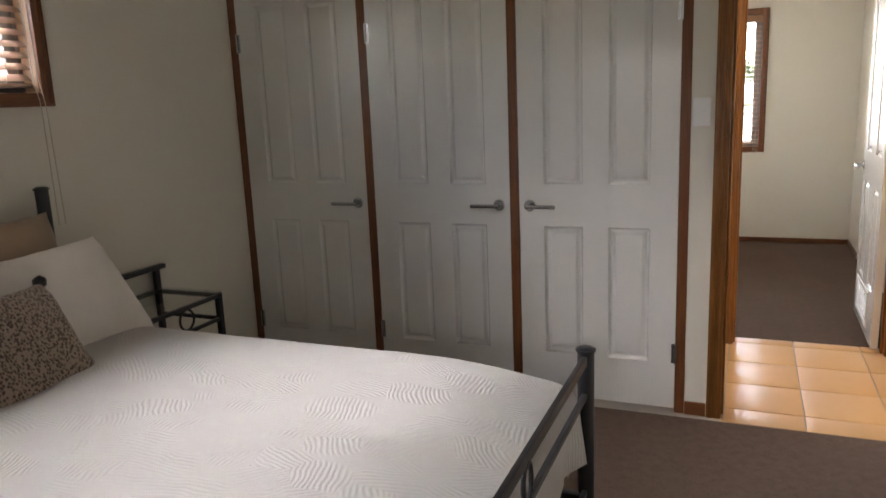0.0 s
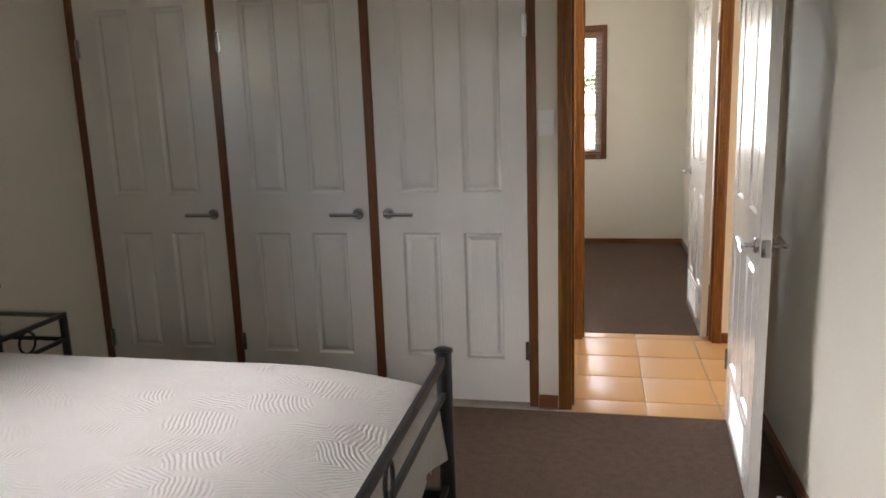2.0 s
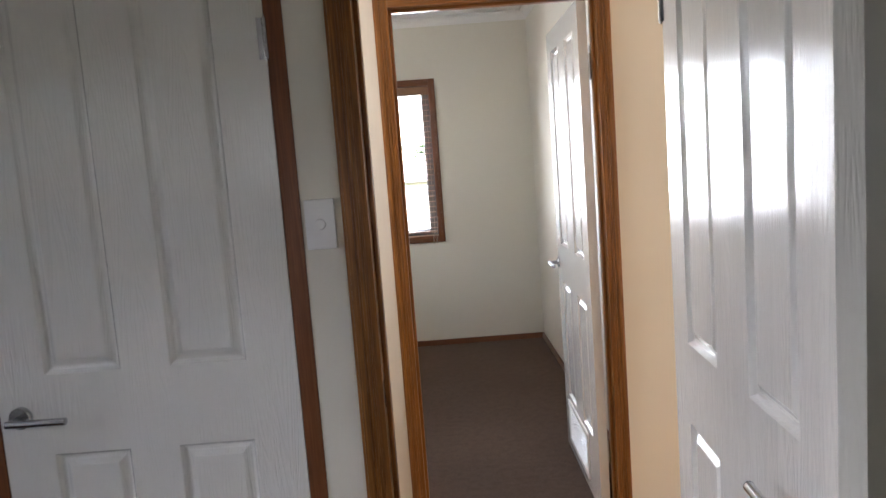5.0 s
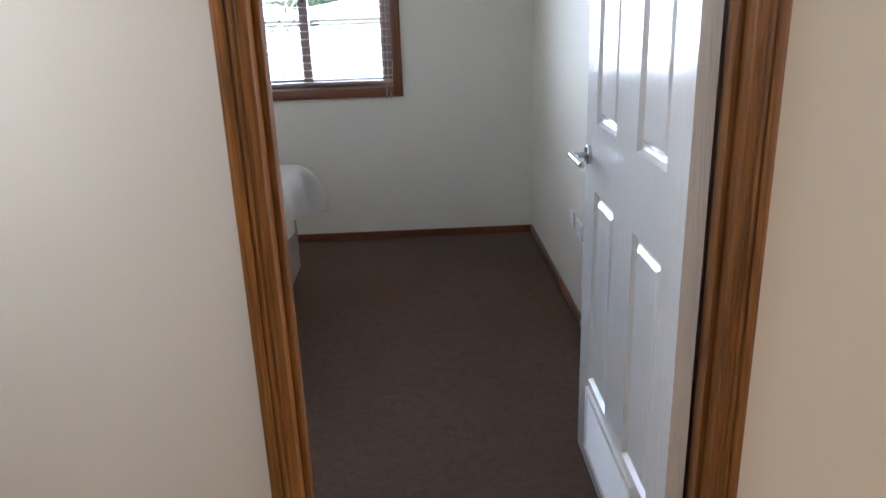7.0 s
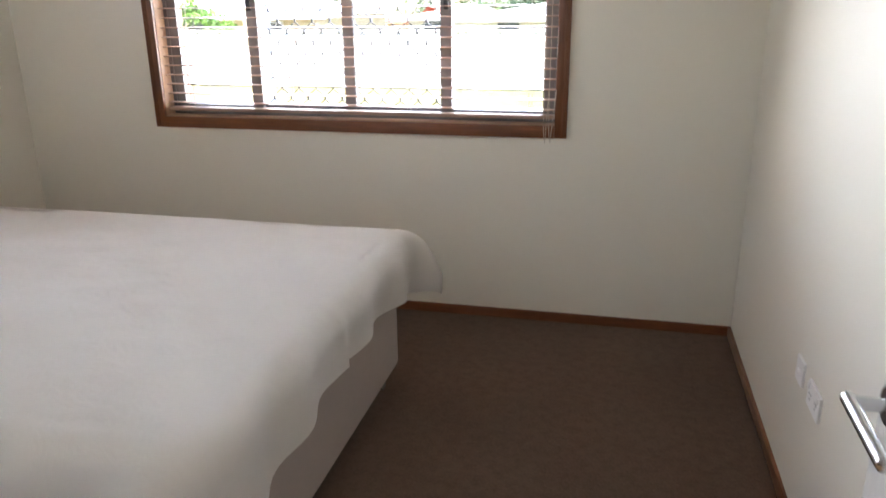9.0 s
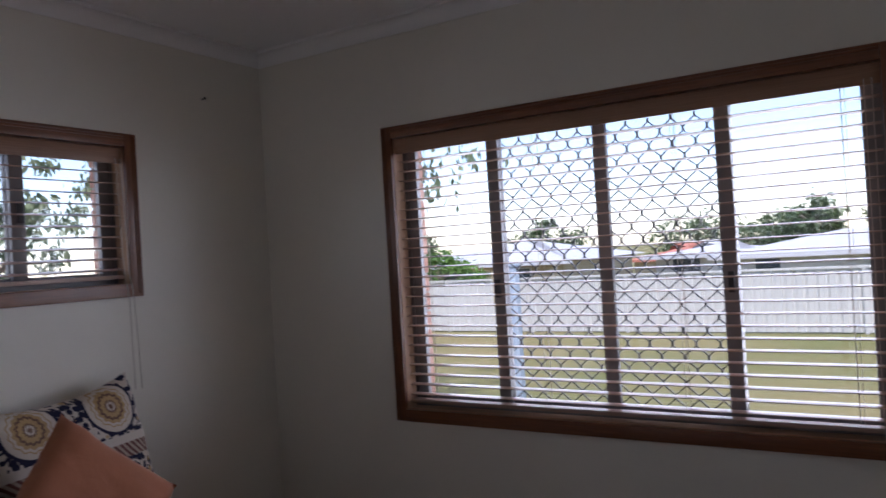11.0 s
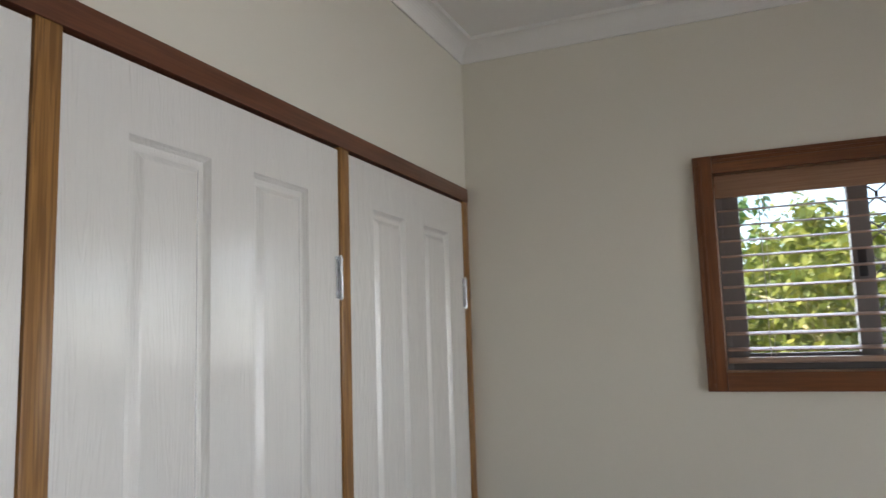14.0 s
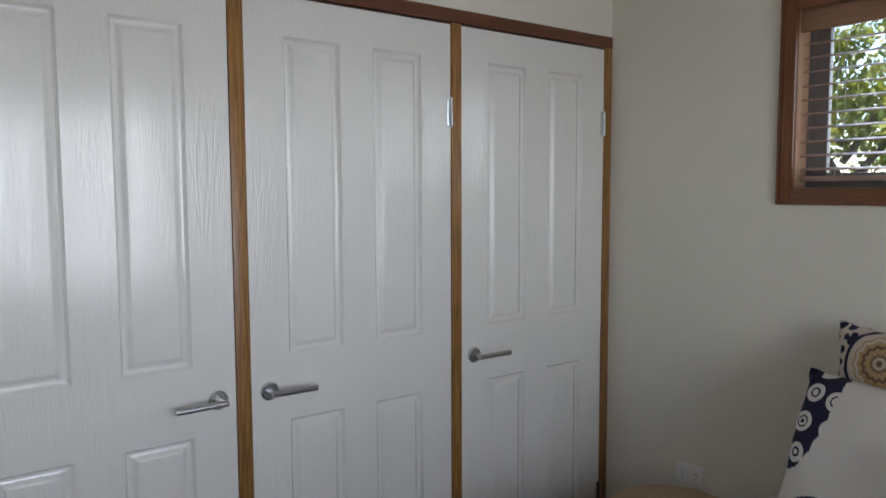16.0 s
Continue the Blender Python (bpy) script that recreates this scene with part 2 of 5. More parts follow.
def suzani(name, navy):
    """Cream cloth with medallions, scrolling leaves and a woven border."""
    n = Nodes(name)
    cream, gold, brown, ink = (0.62, 0.54, 0.45), (0.46, 0.31, 0.15), (0.17, 0.10, 0.07), (0.022, 0.022, 0.05)
    u, v, _ = n.xyz()
    if navy:
        du, dv = n.math("SUBTRACT", n.math("ABSOLUTE", u), 0.29), n.math("SUBTRACT", v, 0.17)
        r = n.math("SQRT", n.math("ADD", n.math("POWER", du, 2.0), n.math("POWER", n.math("MULTIPLY", dv, 0.55), 2.0)))
        vo = n.node("ShaderNodeTexVoronoi", feature="F1")
        n.put(vo.inputs["Vector"], n.mapped((12.5, 12.5, 0)))
        vo.inputs["Scale"].default_value, vo.inputs["Randomness"].default_value = 1.0, 0.25
        ros = n.ramp(vo.outputs["Distance"], [(0, ink), (0.10, (0.7, 0.68, 0.64)), (0.17, ink), (0.22, (0.7, 0.68, 0.64)), (0.36, ink)], True)
        inside = n.math("LESS_THAN", n.math("ADD", r, n.math("MULTIPLY", n.noise(35, 1), 0.02)), 0.140)
        low = n.math("SQRT", n.math("ADD", n.math("POWER", n.math("SUBTRACT", n.math("ABSOLUTE", u), 0.13), 2.0), n.math("POWER", n.math("ADD", v, 0.21), 2.0)))
        inside = n.math("MAXIMUM", inside, n.math("LESS_THAN", low, 0.125))
        col = n.mix(inside, (0.70, 0.67, 0.62), ros)
    else:
        period = 0.60
        fu = n.math("SUBTRACT", n.math("PINGPONG", n.math("ADD", u, 3.0), period / 2), period / 4)
        fv = n.math("SUBTRACT", v, 0.185)
        r = n.math("SQRT", n.math("ADD", n.math("POWER", fu, 2.0), n.math("POWER", fv, 2.0)))
        a = n.math("ARCTAN2", fv, fu)
        scal = n.math("ADD", r, n.math("MULTIPLY", n.math("SINE", n.math("MULTIPLY", a, 14.0)), 0.003))
        med = n.ramp(n.math("MULTIPLY", scal, 8.4), [(0, brown), (0.08, cream), (0.14, brown), (0.20, gold), (0.34, brown), (0.42, gold), (0.52, cream), (0.60, gold), (0.64, cream)], True)
        vo = n.node("ShaderNodeTexVoronoi", feature="F1")
        n.put(vo.inputs["Vector"], n.mapped((44, 44, 0)))
        vo.inputs["Scale"].default_value = 1.0
        leaves = n.mix(n.math("LESS_THAN", n.math("ADD", vo.outputs["Distance"], n.math("MULTIPLY", n.noise(70, 2), 0.3)), 0.66), cream, ink)
        vo2 = n.node("ShaderNodeTexVoronoi", feature="F1")
        n.put(vo2.inputs["Vector"], n.mapped((22, 22, 0), loc=(0.3, 0.4, 0)))
        vo2.inputs["Scale"].default_value = 1.0
        leaves = n.mix(n.math("LESS_THAN", vo2.outputs["Distance"], 0.22), leaves, gold)
        ringed = n.mix(n.math("GREATER_THAN", r, 0.106), ink, leaves)
        top = n.mix(n.math("LESS_THAN", r, 0.095), ringed, med)
        zig = n.math("PINGPONG", n.math("ADD", n.math("ADD", u, 3.0), n.math("MULTIPLY", v, 0.8)), 0.012)
        border = n.mix(n.math("LESS_THAN", zig, 0.006), (0.42, 0.33, 0.26), (0.16, 0.07, 0.06))
        col = n.mix(n.math("LESS_THAN", v, 0.075), top, (0.60, 0.53, 0.45))
        col = n.mix(n.math("LESS_THAN", v, 0.045), col, border)
        col = n.mix(n.math("LESS_THAN", v, -0.005), col, leaves)
        col = n.mix(n.math("LESS_THAN", v, -0.085), col, ink)
        col = n.mix(n.math("LESS_THAN", v, -0.115), col, border)
        col = n.mix(n.math("LESS_THAN", v, -0.16), col, leaves)
    n.bump(n.noise(9, 4), 0.4, 0.008)
    n.bump(n.noise(800, 2), 0.25, 0.0008)
    return n.done(col, 0.85, spec=0.15)


SUZANI, NAVY = suzani("suzani_cloth", False), suzani("navy_suzani_cloth", True)


def glass(name, gloss=0.05):
    n = Nodes(name)
    tr, gl = n.node("ShaderNodeBsdfTransparent"), n.node("ShaderNodeBsdfGlossy")
    gl.inputs["Roughness"].default_value = 0.01
    tr.inputs["Color"].default_value = (0.96, 0.97, 0.96, 1)
    mx = n.node("ShaderNodeMixShader")
    mx.inputs[0].default_value = gloss
    n.t.links.new(tr.outputs[0], mx.inputs[1])
    n.t.links.new(gl.outputs[0], mx.inputs[2])
    n.t.links.new(mx.outputs[0], n.t.nodes["Material Output"].inputs["Surface"])
    return n.m


GLASS = glass("window_glass")
TABLEGLASS = glass("table_glass", 0.12)


def brick_mat():
    n = Nodes("pink_brick")
    info = n.node("ShaderNodeObjectInfo").outputs["Random"]
    col = n.mix(info, (0.42, 0.21, 0.15), (0.54, 0.31, 0.23))
    col = n.mix(n.math("MULTIPLY", n.noise(30, 5), 0.6), col, (0.36, 0.20, 0.15))
    n.bump(n.noise(120, 4), 0.6, 0.003)
    return n.done(col, 0.9, spec=0.2)


BRICK = brick_mat()
MORTAR = plain("mortar", (0.46, 0.42, 0.36), 0.95, 0.1, 20, 200, 0.5, 0.003)


def lawn():
    n = Nodes("dry_lawn")
    wide = n.noise(0.16, 5, rough=0.6)
    col = n.mix(n.ramp(wide, [(0.40, (0, 0, 0)), (0.62, (1, 1, 1))]), (0.11, 0.13, 0.042), (0.25, 0.195, 0.10))
    col = n.mix(n.math("MULTIPLY", n.noise(2.2, 6), 0.7), col, (0.145, 0.13, 0.06))
    col = n.mix(n.math("MULTIPLY", n.noise(45, 4), 0.6), col, (0.13, 0.13, 0.05))
    n.bump(n.noise(30, 4), 0.8, 0.03)
    return n.done(col, 0.95, spec=0.1)


LAWN = lawn()
FENCE = plain("cream_steel_fence", (0.42, 0.415, 0.38), 0.5, 0.04, 1.5, 30, 0.05)
RENDER = plain("white_house_wall", (0.52, 0.50, 0.46), 0.7, 0.04, 1, 20, 0.1)
ROOFW = plain("pale_steel_roof", (0.42, 0.42, 0.42), 0.45, 0.04, 1, 12, 0.1, stretch=(1, 1, 1))
ROOFR = plain("red_tile_roof", (0.36, 0.13, 0.08), 0.8, 0.15, 3, 12, 0.2)
WINDARK = plain("dark_glass", (0.06, 0.07, 0.08), 0.15, 0.1, 1, 8, 0)
POSTBLUE = plain("grey_blue_post", (0.30, 0.36, 0.42), 0.5, 0.05, 4, 60, 0.1)
TANBOX = plain("tan_box", (0.40, 0.32, 0.20), 0.6, 0.05, 6, 80, 0.1)
BARK = plain("bark", (0.16, 0.12, 0.09), 0.95, 0.2, 8, 60, 0.6, 0.006)
CANE = plain("yellow_cane", (0.45, 0.38, 0.16), 0.6, 0.1, 8, 60, 0.2, 0.003)


def foliage(name, a, b):
    n = Nodes(name)
    isl = n.node("ShaderNodeNewGeometry").outputs["Random Per Island"]
    col = n.mix(isl, a, b)
    tr = n.node("ShaderNodeBsdfTranslucent")
    n.put(tr.inputs["Color"], col)
    mx = n.node("ShaderNodeMixShader")
    mx.inputs[0].default_value = 0.35
    n.done(col, 0.55, spec=0.3)
    n.t.links.new(n.b.outputs[0], mx.inputs[1])
    n.t.links.new(tr.outputs[0], mx.inputs[2])
    n.t.links.new(mx.outputs[0], n.t.nodes["Material Output"].inputs["Surface"])
    return n.m


LEAFY = foliage("yellow_green_leaf", (0.12, 0.17, 0.025), (0.30, 0.30, 0.05))
LEAFG = foliage("green_leaf", (0.055, 0.13, 0.025), (0.15, 0.26, 0.05))
LEAFGUM = foliage("grey_green_leaf", (0.10, 0.14, 0.07), (0.22, 0.25, 0.14))
LEAFFAR = foliage("far_leaf", (0.04, 0.07, 0.03), (0.09, 0.13, 0.05))


# ---------------------------------------------------------------- mesh helpers
def add_box(bm, x0, x1, y0, y1, z0, z1, bevel=0.0, m=None):
    made = bmesh.ops.create_cube(bm, size=1)["verts"]
    for v in made:
        v.co = Vector(((x0 + x1) / 2 + v.co.x * (x1 - x0), (y0 + y1) / 2 + v.co.y * (y1 - y0), (z0 + z1) / 2 + v.co.z * (z1 - z0)))
    if bevel:
        es = list({e for v in made for e in v.link_edges})
        r = bmesh.ops.bevel(bm, geom=es, offset=bevel, segments=2, affect="EDGES", profile=0.6)
        made = list({v for f in r["faces"] for v in f.verts} | {v for v in made if v.is_valid})
    if m is not None:
        bmesh.ops.transform(bm, matrix=m, verts=made)
    return made


def add_rod(bm, p, q, r0, r1=None, seg=12, caps=True):
    p, q = Vector(p), Vector(q)
    d = q - p
    m = Matrix.Translation((p + q) / 2) @ d.to_track_quat("Z", "Y").to_matrix().to_4x4()
    return bmesh.ops.create_cone(bm, cap_ends=caps, segments=seg, radius1=r0, radius2=r0 if r1 is None else r1, depth=d.length, matrix=m)["verts"]


def add_tube(bm, pts, r, seg=8):
    """A tube along a run of points."""
    pts = [Vector(p) for p in pts]
    rings = []
    for i, p in enumerate(pts):
        d = (pts[min(i + 1, len(pts) - 1)] - pts[max(i - 1, 0)]).normalized()
        a = d.cross(Vector((0.13, 0.3, 0.94)))
        if a.length < 0.05:
            a = d.cross(Vector((1, 0, 0)))
        a.normalize()
        b = d.cross(a)
        rr = r[i] if isinstance(r, (list, tuple)) else r
        rings.append([bm.verts.new(p + (a * math.cos(t) + b * math.sin(t)) * rr) for t in (2 * math.pi * k / seg for k in range(seg))])
    for s, e in zip(rings, rings[1:]):
        for k in range(seg):
            bm.faces.new((s[k], s[(k + 1) % seg], e[(k + 1) % seg], e[k]))
    bm.faces.new(rings[0][::-1])
    bm.faces.new(rings[-1])


def add_quad(bm, *pts):
    return bm.faces.new([bm.verts.new(p) for p in pts])


def finish(bm, name, material, smooth=False, weld=0.0):
    if weld:
        bmesh.ops.remove_doubles(bm, verts=bm.verts, dist=weld)
    bmesh.ops.recalc_face_normals(bm, faces=bm.faces)
    me = bpy.data.meshes.new(name)
    bm.to_mesh(me)
    bm.free()
    for m in material if isinstance(material, (list, tuple)) else [material]:
        me.materials.append(m)
    if smooth:
        me.polygons.foreach_set("use_smooth", [True] * len(me.polygons))
        me.set_sharp_from_angle(angle=radians(38))
    return me


def part(name, bm, material, parent, label="", smooth=False, m=None):
    ob = new(name, finish(bm, name, material, smooth))
    ob.parent = parent
    if m is not None:
        ob.matrix_basis = m
    return tagged(ob, label=label)


def top(name, m=None, **tags):
    """An empty that carries the parts of one thing."""
    ob = new(name)
    ob.empty_display_size = 0.1
    if m is not None:
        ob.matrix_basis = m
    return tagged(ob, **tags)


def boxes(name, material, parent, dims, bevel=0.0, label="", m=None):
    bm = bmesh.new()
    for d in dims:
        add_box(bm, *d, bevel=bevel)
    return part(name, bm, material, parent, label, smooth=bevel > 0, m=m)


def structure(name, material, dims, label="", bevel=0.0):
    bm = bmesh.new()
    for d in dims:
        add_box(bm, *d, bevel=bevel)
    return tagged(new(name, finish(bm, name, material, bevel > 0)), label=label, kind="structure")


# ---------------------------------------------------------------- plan
XL, XRA, XRB = -2.477, 0.845, 0.952        # west wall; east walls of the two bedrooms
YS, YB, YF = -5.30, 1.16, 4.20             # south wall; wardrobe face and north wall of the second bedroom
HN, CEILING = 1.066, 2.605                 # hall face of the second bedroom's wall; ceiling
AO = (0.0, 0.755)                          # door openings
BO = (0.030, 0.787)
HEAD = 2.045
WA = (-1.144 - 1.607, -1.144, 1.484, 2.13)  # outer edges of window trim: along, along, sill, head
WW = (1.860, 3.467, 1.470, 2.13)
WN = (-1.747, 0.205, 0.848, 2.138)
TW = 0.052                                 # trim width
BRICKOUT = 0.25                            # outer face of the brick skin, from the inner wall face

structure("floor_bedroom", CARPET, [(XL, XRA, YS, -0.045, -0.12, 0)], "brown short-pile carpet")
structure("floor_second_bedroom", CARPET, [(XL, XRB, 1.19, YF, -0.12, 0)], "brown short-pile carpet")
hall_floor = structure("floor_hall", GROUT, [(-0.95, 8.4, -0.045, 1.19, -0.12, -0.006)], "terracotta floor tiles with pale grout")
structure("ceiling", CEIL, [(XL - 0.3, 8.8, YS - 0.3, YF + 0.3, CEILING, CEILING + 0.12)], "white plaster ceiling")


def opening_wall(name, axis, face, thick, a0, a1, hole, material, z1=CEILING):
    """A wall along x (axis 0) or y (axis 1) from its inner face outwards, with one opening (a, a, z, z)."""
    lo, hi = min(face, face + thick), max(face, face + thick)
    across, up = (a0, hole[0], hole[1], a1), (0, hole[2], hole[3], z1)

    def at(i, j, depth):
        return (across[i], depth, up[j]) if axis == 0 else (depth, across[i], up[j])
    bm = bmesh.new()
    for d in (lo, hi):
        for i in range(3):
            for j in range(3):
                if (i, j) != (1, 1):
                    add_quad(bm, at(i, j, d), at(i + 1, j, d), at(i + 1, j + 1, d), at(i, j + 1, d))
    rims = [((k, e), (k + 1, e)) for k in range(3) for e in (0, 3)] + [((e, k), (e, k + 1)) for k in range(3) for e in (0, 3)]
    rims += [((1, 1), (2, 1)), ((1, 2), (2, 2)), ((1, 1), (1, 2)), ((2, 1), (2, 2))]
    for p, q in rims:
        add_quad(bm, at(*p, lo), at(*q, lo), at(*q, hi), at(*p, hi))
    return tagged(new(name, finish(bm, name, material, weld=1e-5)), kind="structure")


def hole_of(w):
    return (w[0] + TW - 0.013, w[1] - TW + 0.013, w[2] + TW - 0.013, w[3] - TW + 0.013)


opening_wall("wall_west_bedroom", 1, XL, -0.10, YS - 0.1, 0.58, hole_of(WA), WALL)
opening_wall("wall_west_second", 1, XL, -0.10, 0.58, YF + 0.1, hole_of(WW), WALL)
opening_wall("wall_north", 0, YF, 0.10, XL, XRB, hole_of(WN), WALL)
opening_wall("wall_south", 0, YS, -0.10, XL, XRA, (-1.65, 0.15, 0.9, 2.1), WALL)
# unseen cover outside the assumed south opening, added to keep the sky out
structure("wall_south_cover", MORTAR, [(XL - 0.25, XRA + 0.2, YS - 0.25, YS - 0.14, -0.5, CEILING)])
structure("wall_east_bedroom", WALL, [(XRA, XRA + 0.09, YS, 0.09, 0, CEILING)])
structure("wall_east_second", WALL, [(XRB, XRB + 0.09, 1.12, YF + 0.1, 0, CEILING)])
# wall between bedroom and hall, with its door; the wardrobes stand back to back beside the hall
structure("wall_hall_south", WALL, [(-0.155, AO[0] - 0.02, 0, 0.09, 0, CEILING), (AO[1] + 0.02, XRA, 0, 0.09, 0, CEILING), (AO[0] - 0.02, AO[1] + 0.02, 0, 0.09, HEAD + 0.02, CEILING),
                                    (XL, -0.155, 0, 0.09, 2.075, CEILING)])
# unseen living space, made up to carry the east fill light to the hall
structure("wall_living_south", HALLWALL, [(XRA + 0.09, 8.4, -3.3, -3.2, 0, CEILING)])
structure("floor_living", TILE, [(XRA + 0.09, 8.4, -3.2, -0.035, -0.12, -0.002)], "terracotta floor")
structure("wall_hall_north", HALLWALL, [(-0.85, BO[0] - 0.02, HN, HN + 0.05, 0, CEILING), (BO[1] + 0.02, 8.4, HN, HN + 0.05, 0, CEILING), (BO[0] - 0.02, BO[1] + 0.02, HN, HN + 0.05, HEAD + 0.02, CEILING)])
structure("wall_second_south", WALL, [(-0.155, BO[0] - 0.02, HN + 0.05, YB, 0, CEILING), (BO[1] + 0.02, XRB, HN + 0.05, YB, 0, CEILING), (BO[0] - 0.02, BO[1] + 0.02, HN + 0.05, YB, HEAD + 0.02, CEILING),
                                      (XL, -0.155, HN, YB, 2.075, CEILING)])
structure("wall_hall_west", HALLWALL, [(-0.93, -0.85, 0.09, HN, 0, CEILING)])
structure("wall_wardrobe_back", WALL, [(XL, -0.93, 0.56, 0.60, 0, CEILING)])
# unseen east wall; its opening is made up for the fill lamp
structure("wall_living_east", HALLWALL, [(8.3, 8.4, -3.2, -0.65, 0, CEILING), (8.3, 8.4, 0.95, HN, 0, CEILING), (8.3, 8.4, -0.65, 0.95, 2.35, CEILING)])


def ring_trim(name, x0, x1, y0, y1, profile, material, label):
    """A moulding round a room: profile of (distance from the wall, height)."""
    bm = bmesh.new()
    loops = [[bm.verts.new(p) for p in ((x0 + d, y0 + d, h), (x1 - d, y0 + d, h), (x1 - d, y1 - d, h), (x0 + d, y1 - d, h))] for d, h in profile]
    for a, b in zip(loops, loops[1:]):
        for k in range(4):
            bm.faces.new((a[k], a[(k + 1) % 4], b[(k + 1) % 4], b[k]))
    return tagged(new(name, finish(bm, name, material)), label=label, kind="structure")


COVE = [(0.0, CEILING - 0.068), (0.006, CEILING - 0.068), (0.007, CEILING - 0.060)] + \
       [(0.007 + 0.040 * (1 - math.cos(t)), CEILING - 0.060 + 0.048 * math.sin(t)) for t in (k * math.pi / 16 for k in range(1, 9))] + \
       [(0.054, CEILING - 0.012), (0.055, CEILING)]
ring_trim("trim_cornice", XL, XRA, YS, 0.0, COVE, CORNICE, "white cove cornice")
ring_trim("trim_cornice", XL, XRB, YB, YF, COVE, CORNICE, "white cove cornice")

def skirting(dims, high=0.062):
    for x0, x1, y0, y1 in dims:
        along_x = abs(x1 - x0) > abs(y1 - y0)
        structure("baseboard", WOODX if along_x else WOODY, [(x0, x1, y0, y1, 0, high)], "varnished brown timber baseboard", 0.003)


skirting([(-0.153, -0.063, -0.013, 0.0), (XRA - 0.013, XRA, YS, -0.02), (XL, XL + 0.013, YS, -0.03), (0.82, XRA - 0.013, -0.013, 0),
          (0.84, 8.3, HN - 0.013, HN), (-0.85, -0.03, HN - 0.013, HN)])
skirting([(XL, XRB, YF - 0.013, YF), (XRB - 0.013, XRB, 1.18, YF - 0.013), (XL, XL + 0.013, 1.19, YF - 0.013), (-0.15, -0.03, YB, YB + 0.013), (0.84, XRB - 0.013, YB, YB + 0.013)], 0.044)


# ---------------------------------------------------------------- doors
def leaf_mesh(name, w, h, t, panels, material):
    """A moulded panel door: width along x from 0, faces at y = 0 and y = t, both with sunk mouldings and raised fields."""
    bm = bmesh.new()
    xs = sorted({0.0, w, *[v for p in panels for v in p[:2]]})
    zs = sorted({0.0, h, *[v for p in panels for v in p[2:]]})
    rings = ((0.0, 0.0), (0.003, 0.0050), (0.008, 0.0110), (0.014, 0.0125), (0.020, 0.0110), (0.031, 0.0036), (0.034, 0.0026))
    for y, s in ((0.0, 1), (t, -1)):
        for xa, xb in zip(xs, xs[1:]):
            for za, zb in zip(zs, zs[1:]):
                if any(p[0] - 1e-6 <= xa and xb <= p[1] + 1e-6 and p[2] - 1e-6 <= za and zb <= p[3] + 1e-6 for p in panels):
                    continue
                add_quad(bm, (xa, y, za), (xb, y, za), (xb, y, zb), (xa, y, zb))
        for p in panels:
            loops = []
            for i, d in rings:
                loops.append([(p[0] + i, y + s * d, p[2] + i), (p[1] - i, y + s * d, p[2] + i), (p[1] - i, y + s * d, p[3] - i), (p[0] + i, y + s * d, p[3] - i)])
            for a, b in zip(loops, loops[1:]):
                for k in range(4):
                    add_quad(bm, a[k], a[(k + 1) % 4], b[(k + 1) % 4], b[k])
            add_quad(bm, *loops[-1])
    for a, b in (((0, 0), (w, 0)), ((w, 0), (w, h)), ((w, h), (0, h)), ((0, h), (0, 0))):
        add_quad(bm, (a[0], 0, a[1]), (b[0], 0, b[1]), (b[0], t, b[1]), (a[0], t, a[1]))
    return finish(bm, name, material, weld=1e-5)


def door_panels(w, pw=0.181, gap=0.116, rows=((0.215, 0.830), (1.025, 1.935))):
    m = (w - gap) / 2 - pw
    return [(x, x + pw, z0, z1) for x in (m, w - m - pw) for z0, z1 in rows]


def lever_bm(direction, side=-1):
    """A round rose and a straight tubular lever, on the face y = 0, looking to -y (side -1) or +y."""
    bm = bmesh.new()
    s = side
    add_rod(bm, (0, 0, 0), (0, s * 0.009, 0), 0.0265, 0.0265, 28)
    add_rod(bm, (0, s * 0.009, 0), (0, s * 0.012, 0), 0.0265, 0.023, 28)
    add_rod(bm, (0, s * 0.012, 0), (0, s * 0.050, 0), 0.0085, 0.0085, 16)
    add_rod(bm, (-direction * 0.010, s * 0.050, 0), (direction * 0.128, s * 0.050, -0.001), 0.0088, 0.0088, 18)
    for x in (-direction * 0.010, direction * 0.128):
        add_rod(bm, (x, s * 0.050, 0), (x + math.copysign(0.002, x), s * 0.050, 0), 0.0088, 0.006, 18)
    return bm


def hinge_bm(side=-1):
    bm = bmesh.new()
    for k in range(5):
        add_rod(bm, (0, side * 0.004, -0.046 + k * 0.0184), (0, side * 0.004, -0.0285 + k * 0.0184), 0.0055, 0.0055, 10)
    add_rod(bm, (0, side * 0.004, -0.050), (0, side * 0.004, 0.050), 0.003, 0.003, 8)
    add_box(bm, -0.018, 0.018, -0.001, 0.001, -0.046, 0.046)
    return bm


PITCH, POST, LEAFW = 0.760, 0.042, 0.714
LEAF = leaf_mesh("door", LEAFW, 2.045, 0.036, door_panels(LEAFW), DOOR)


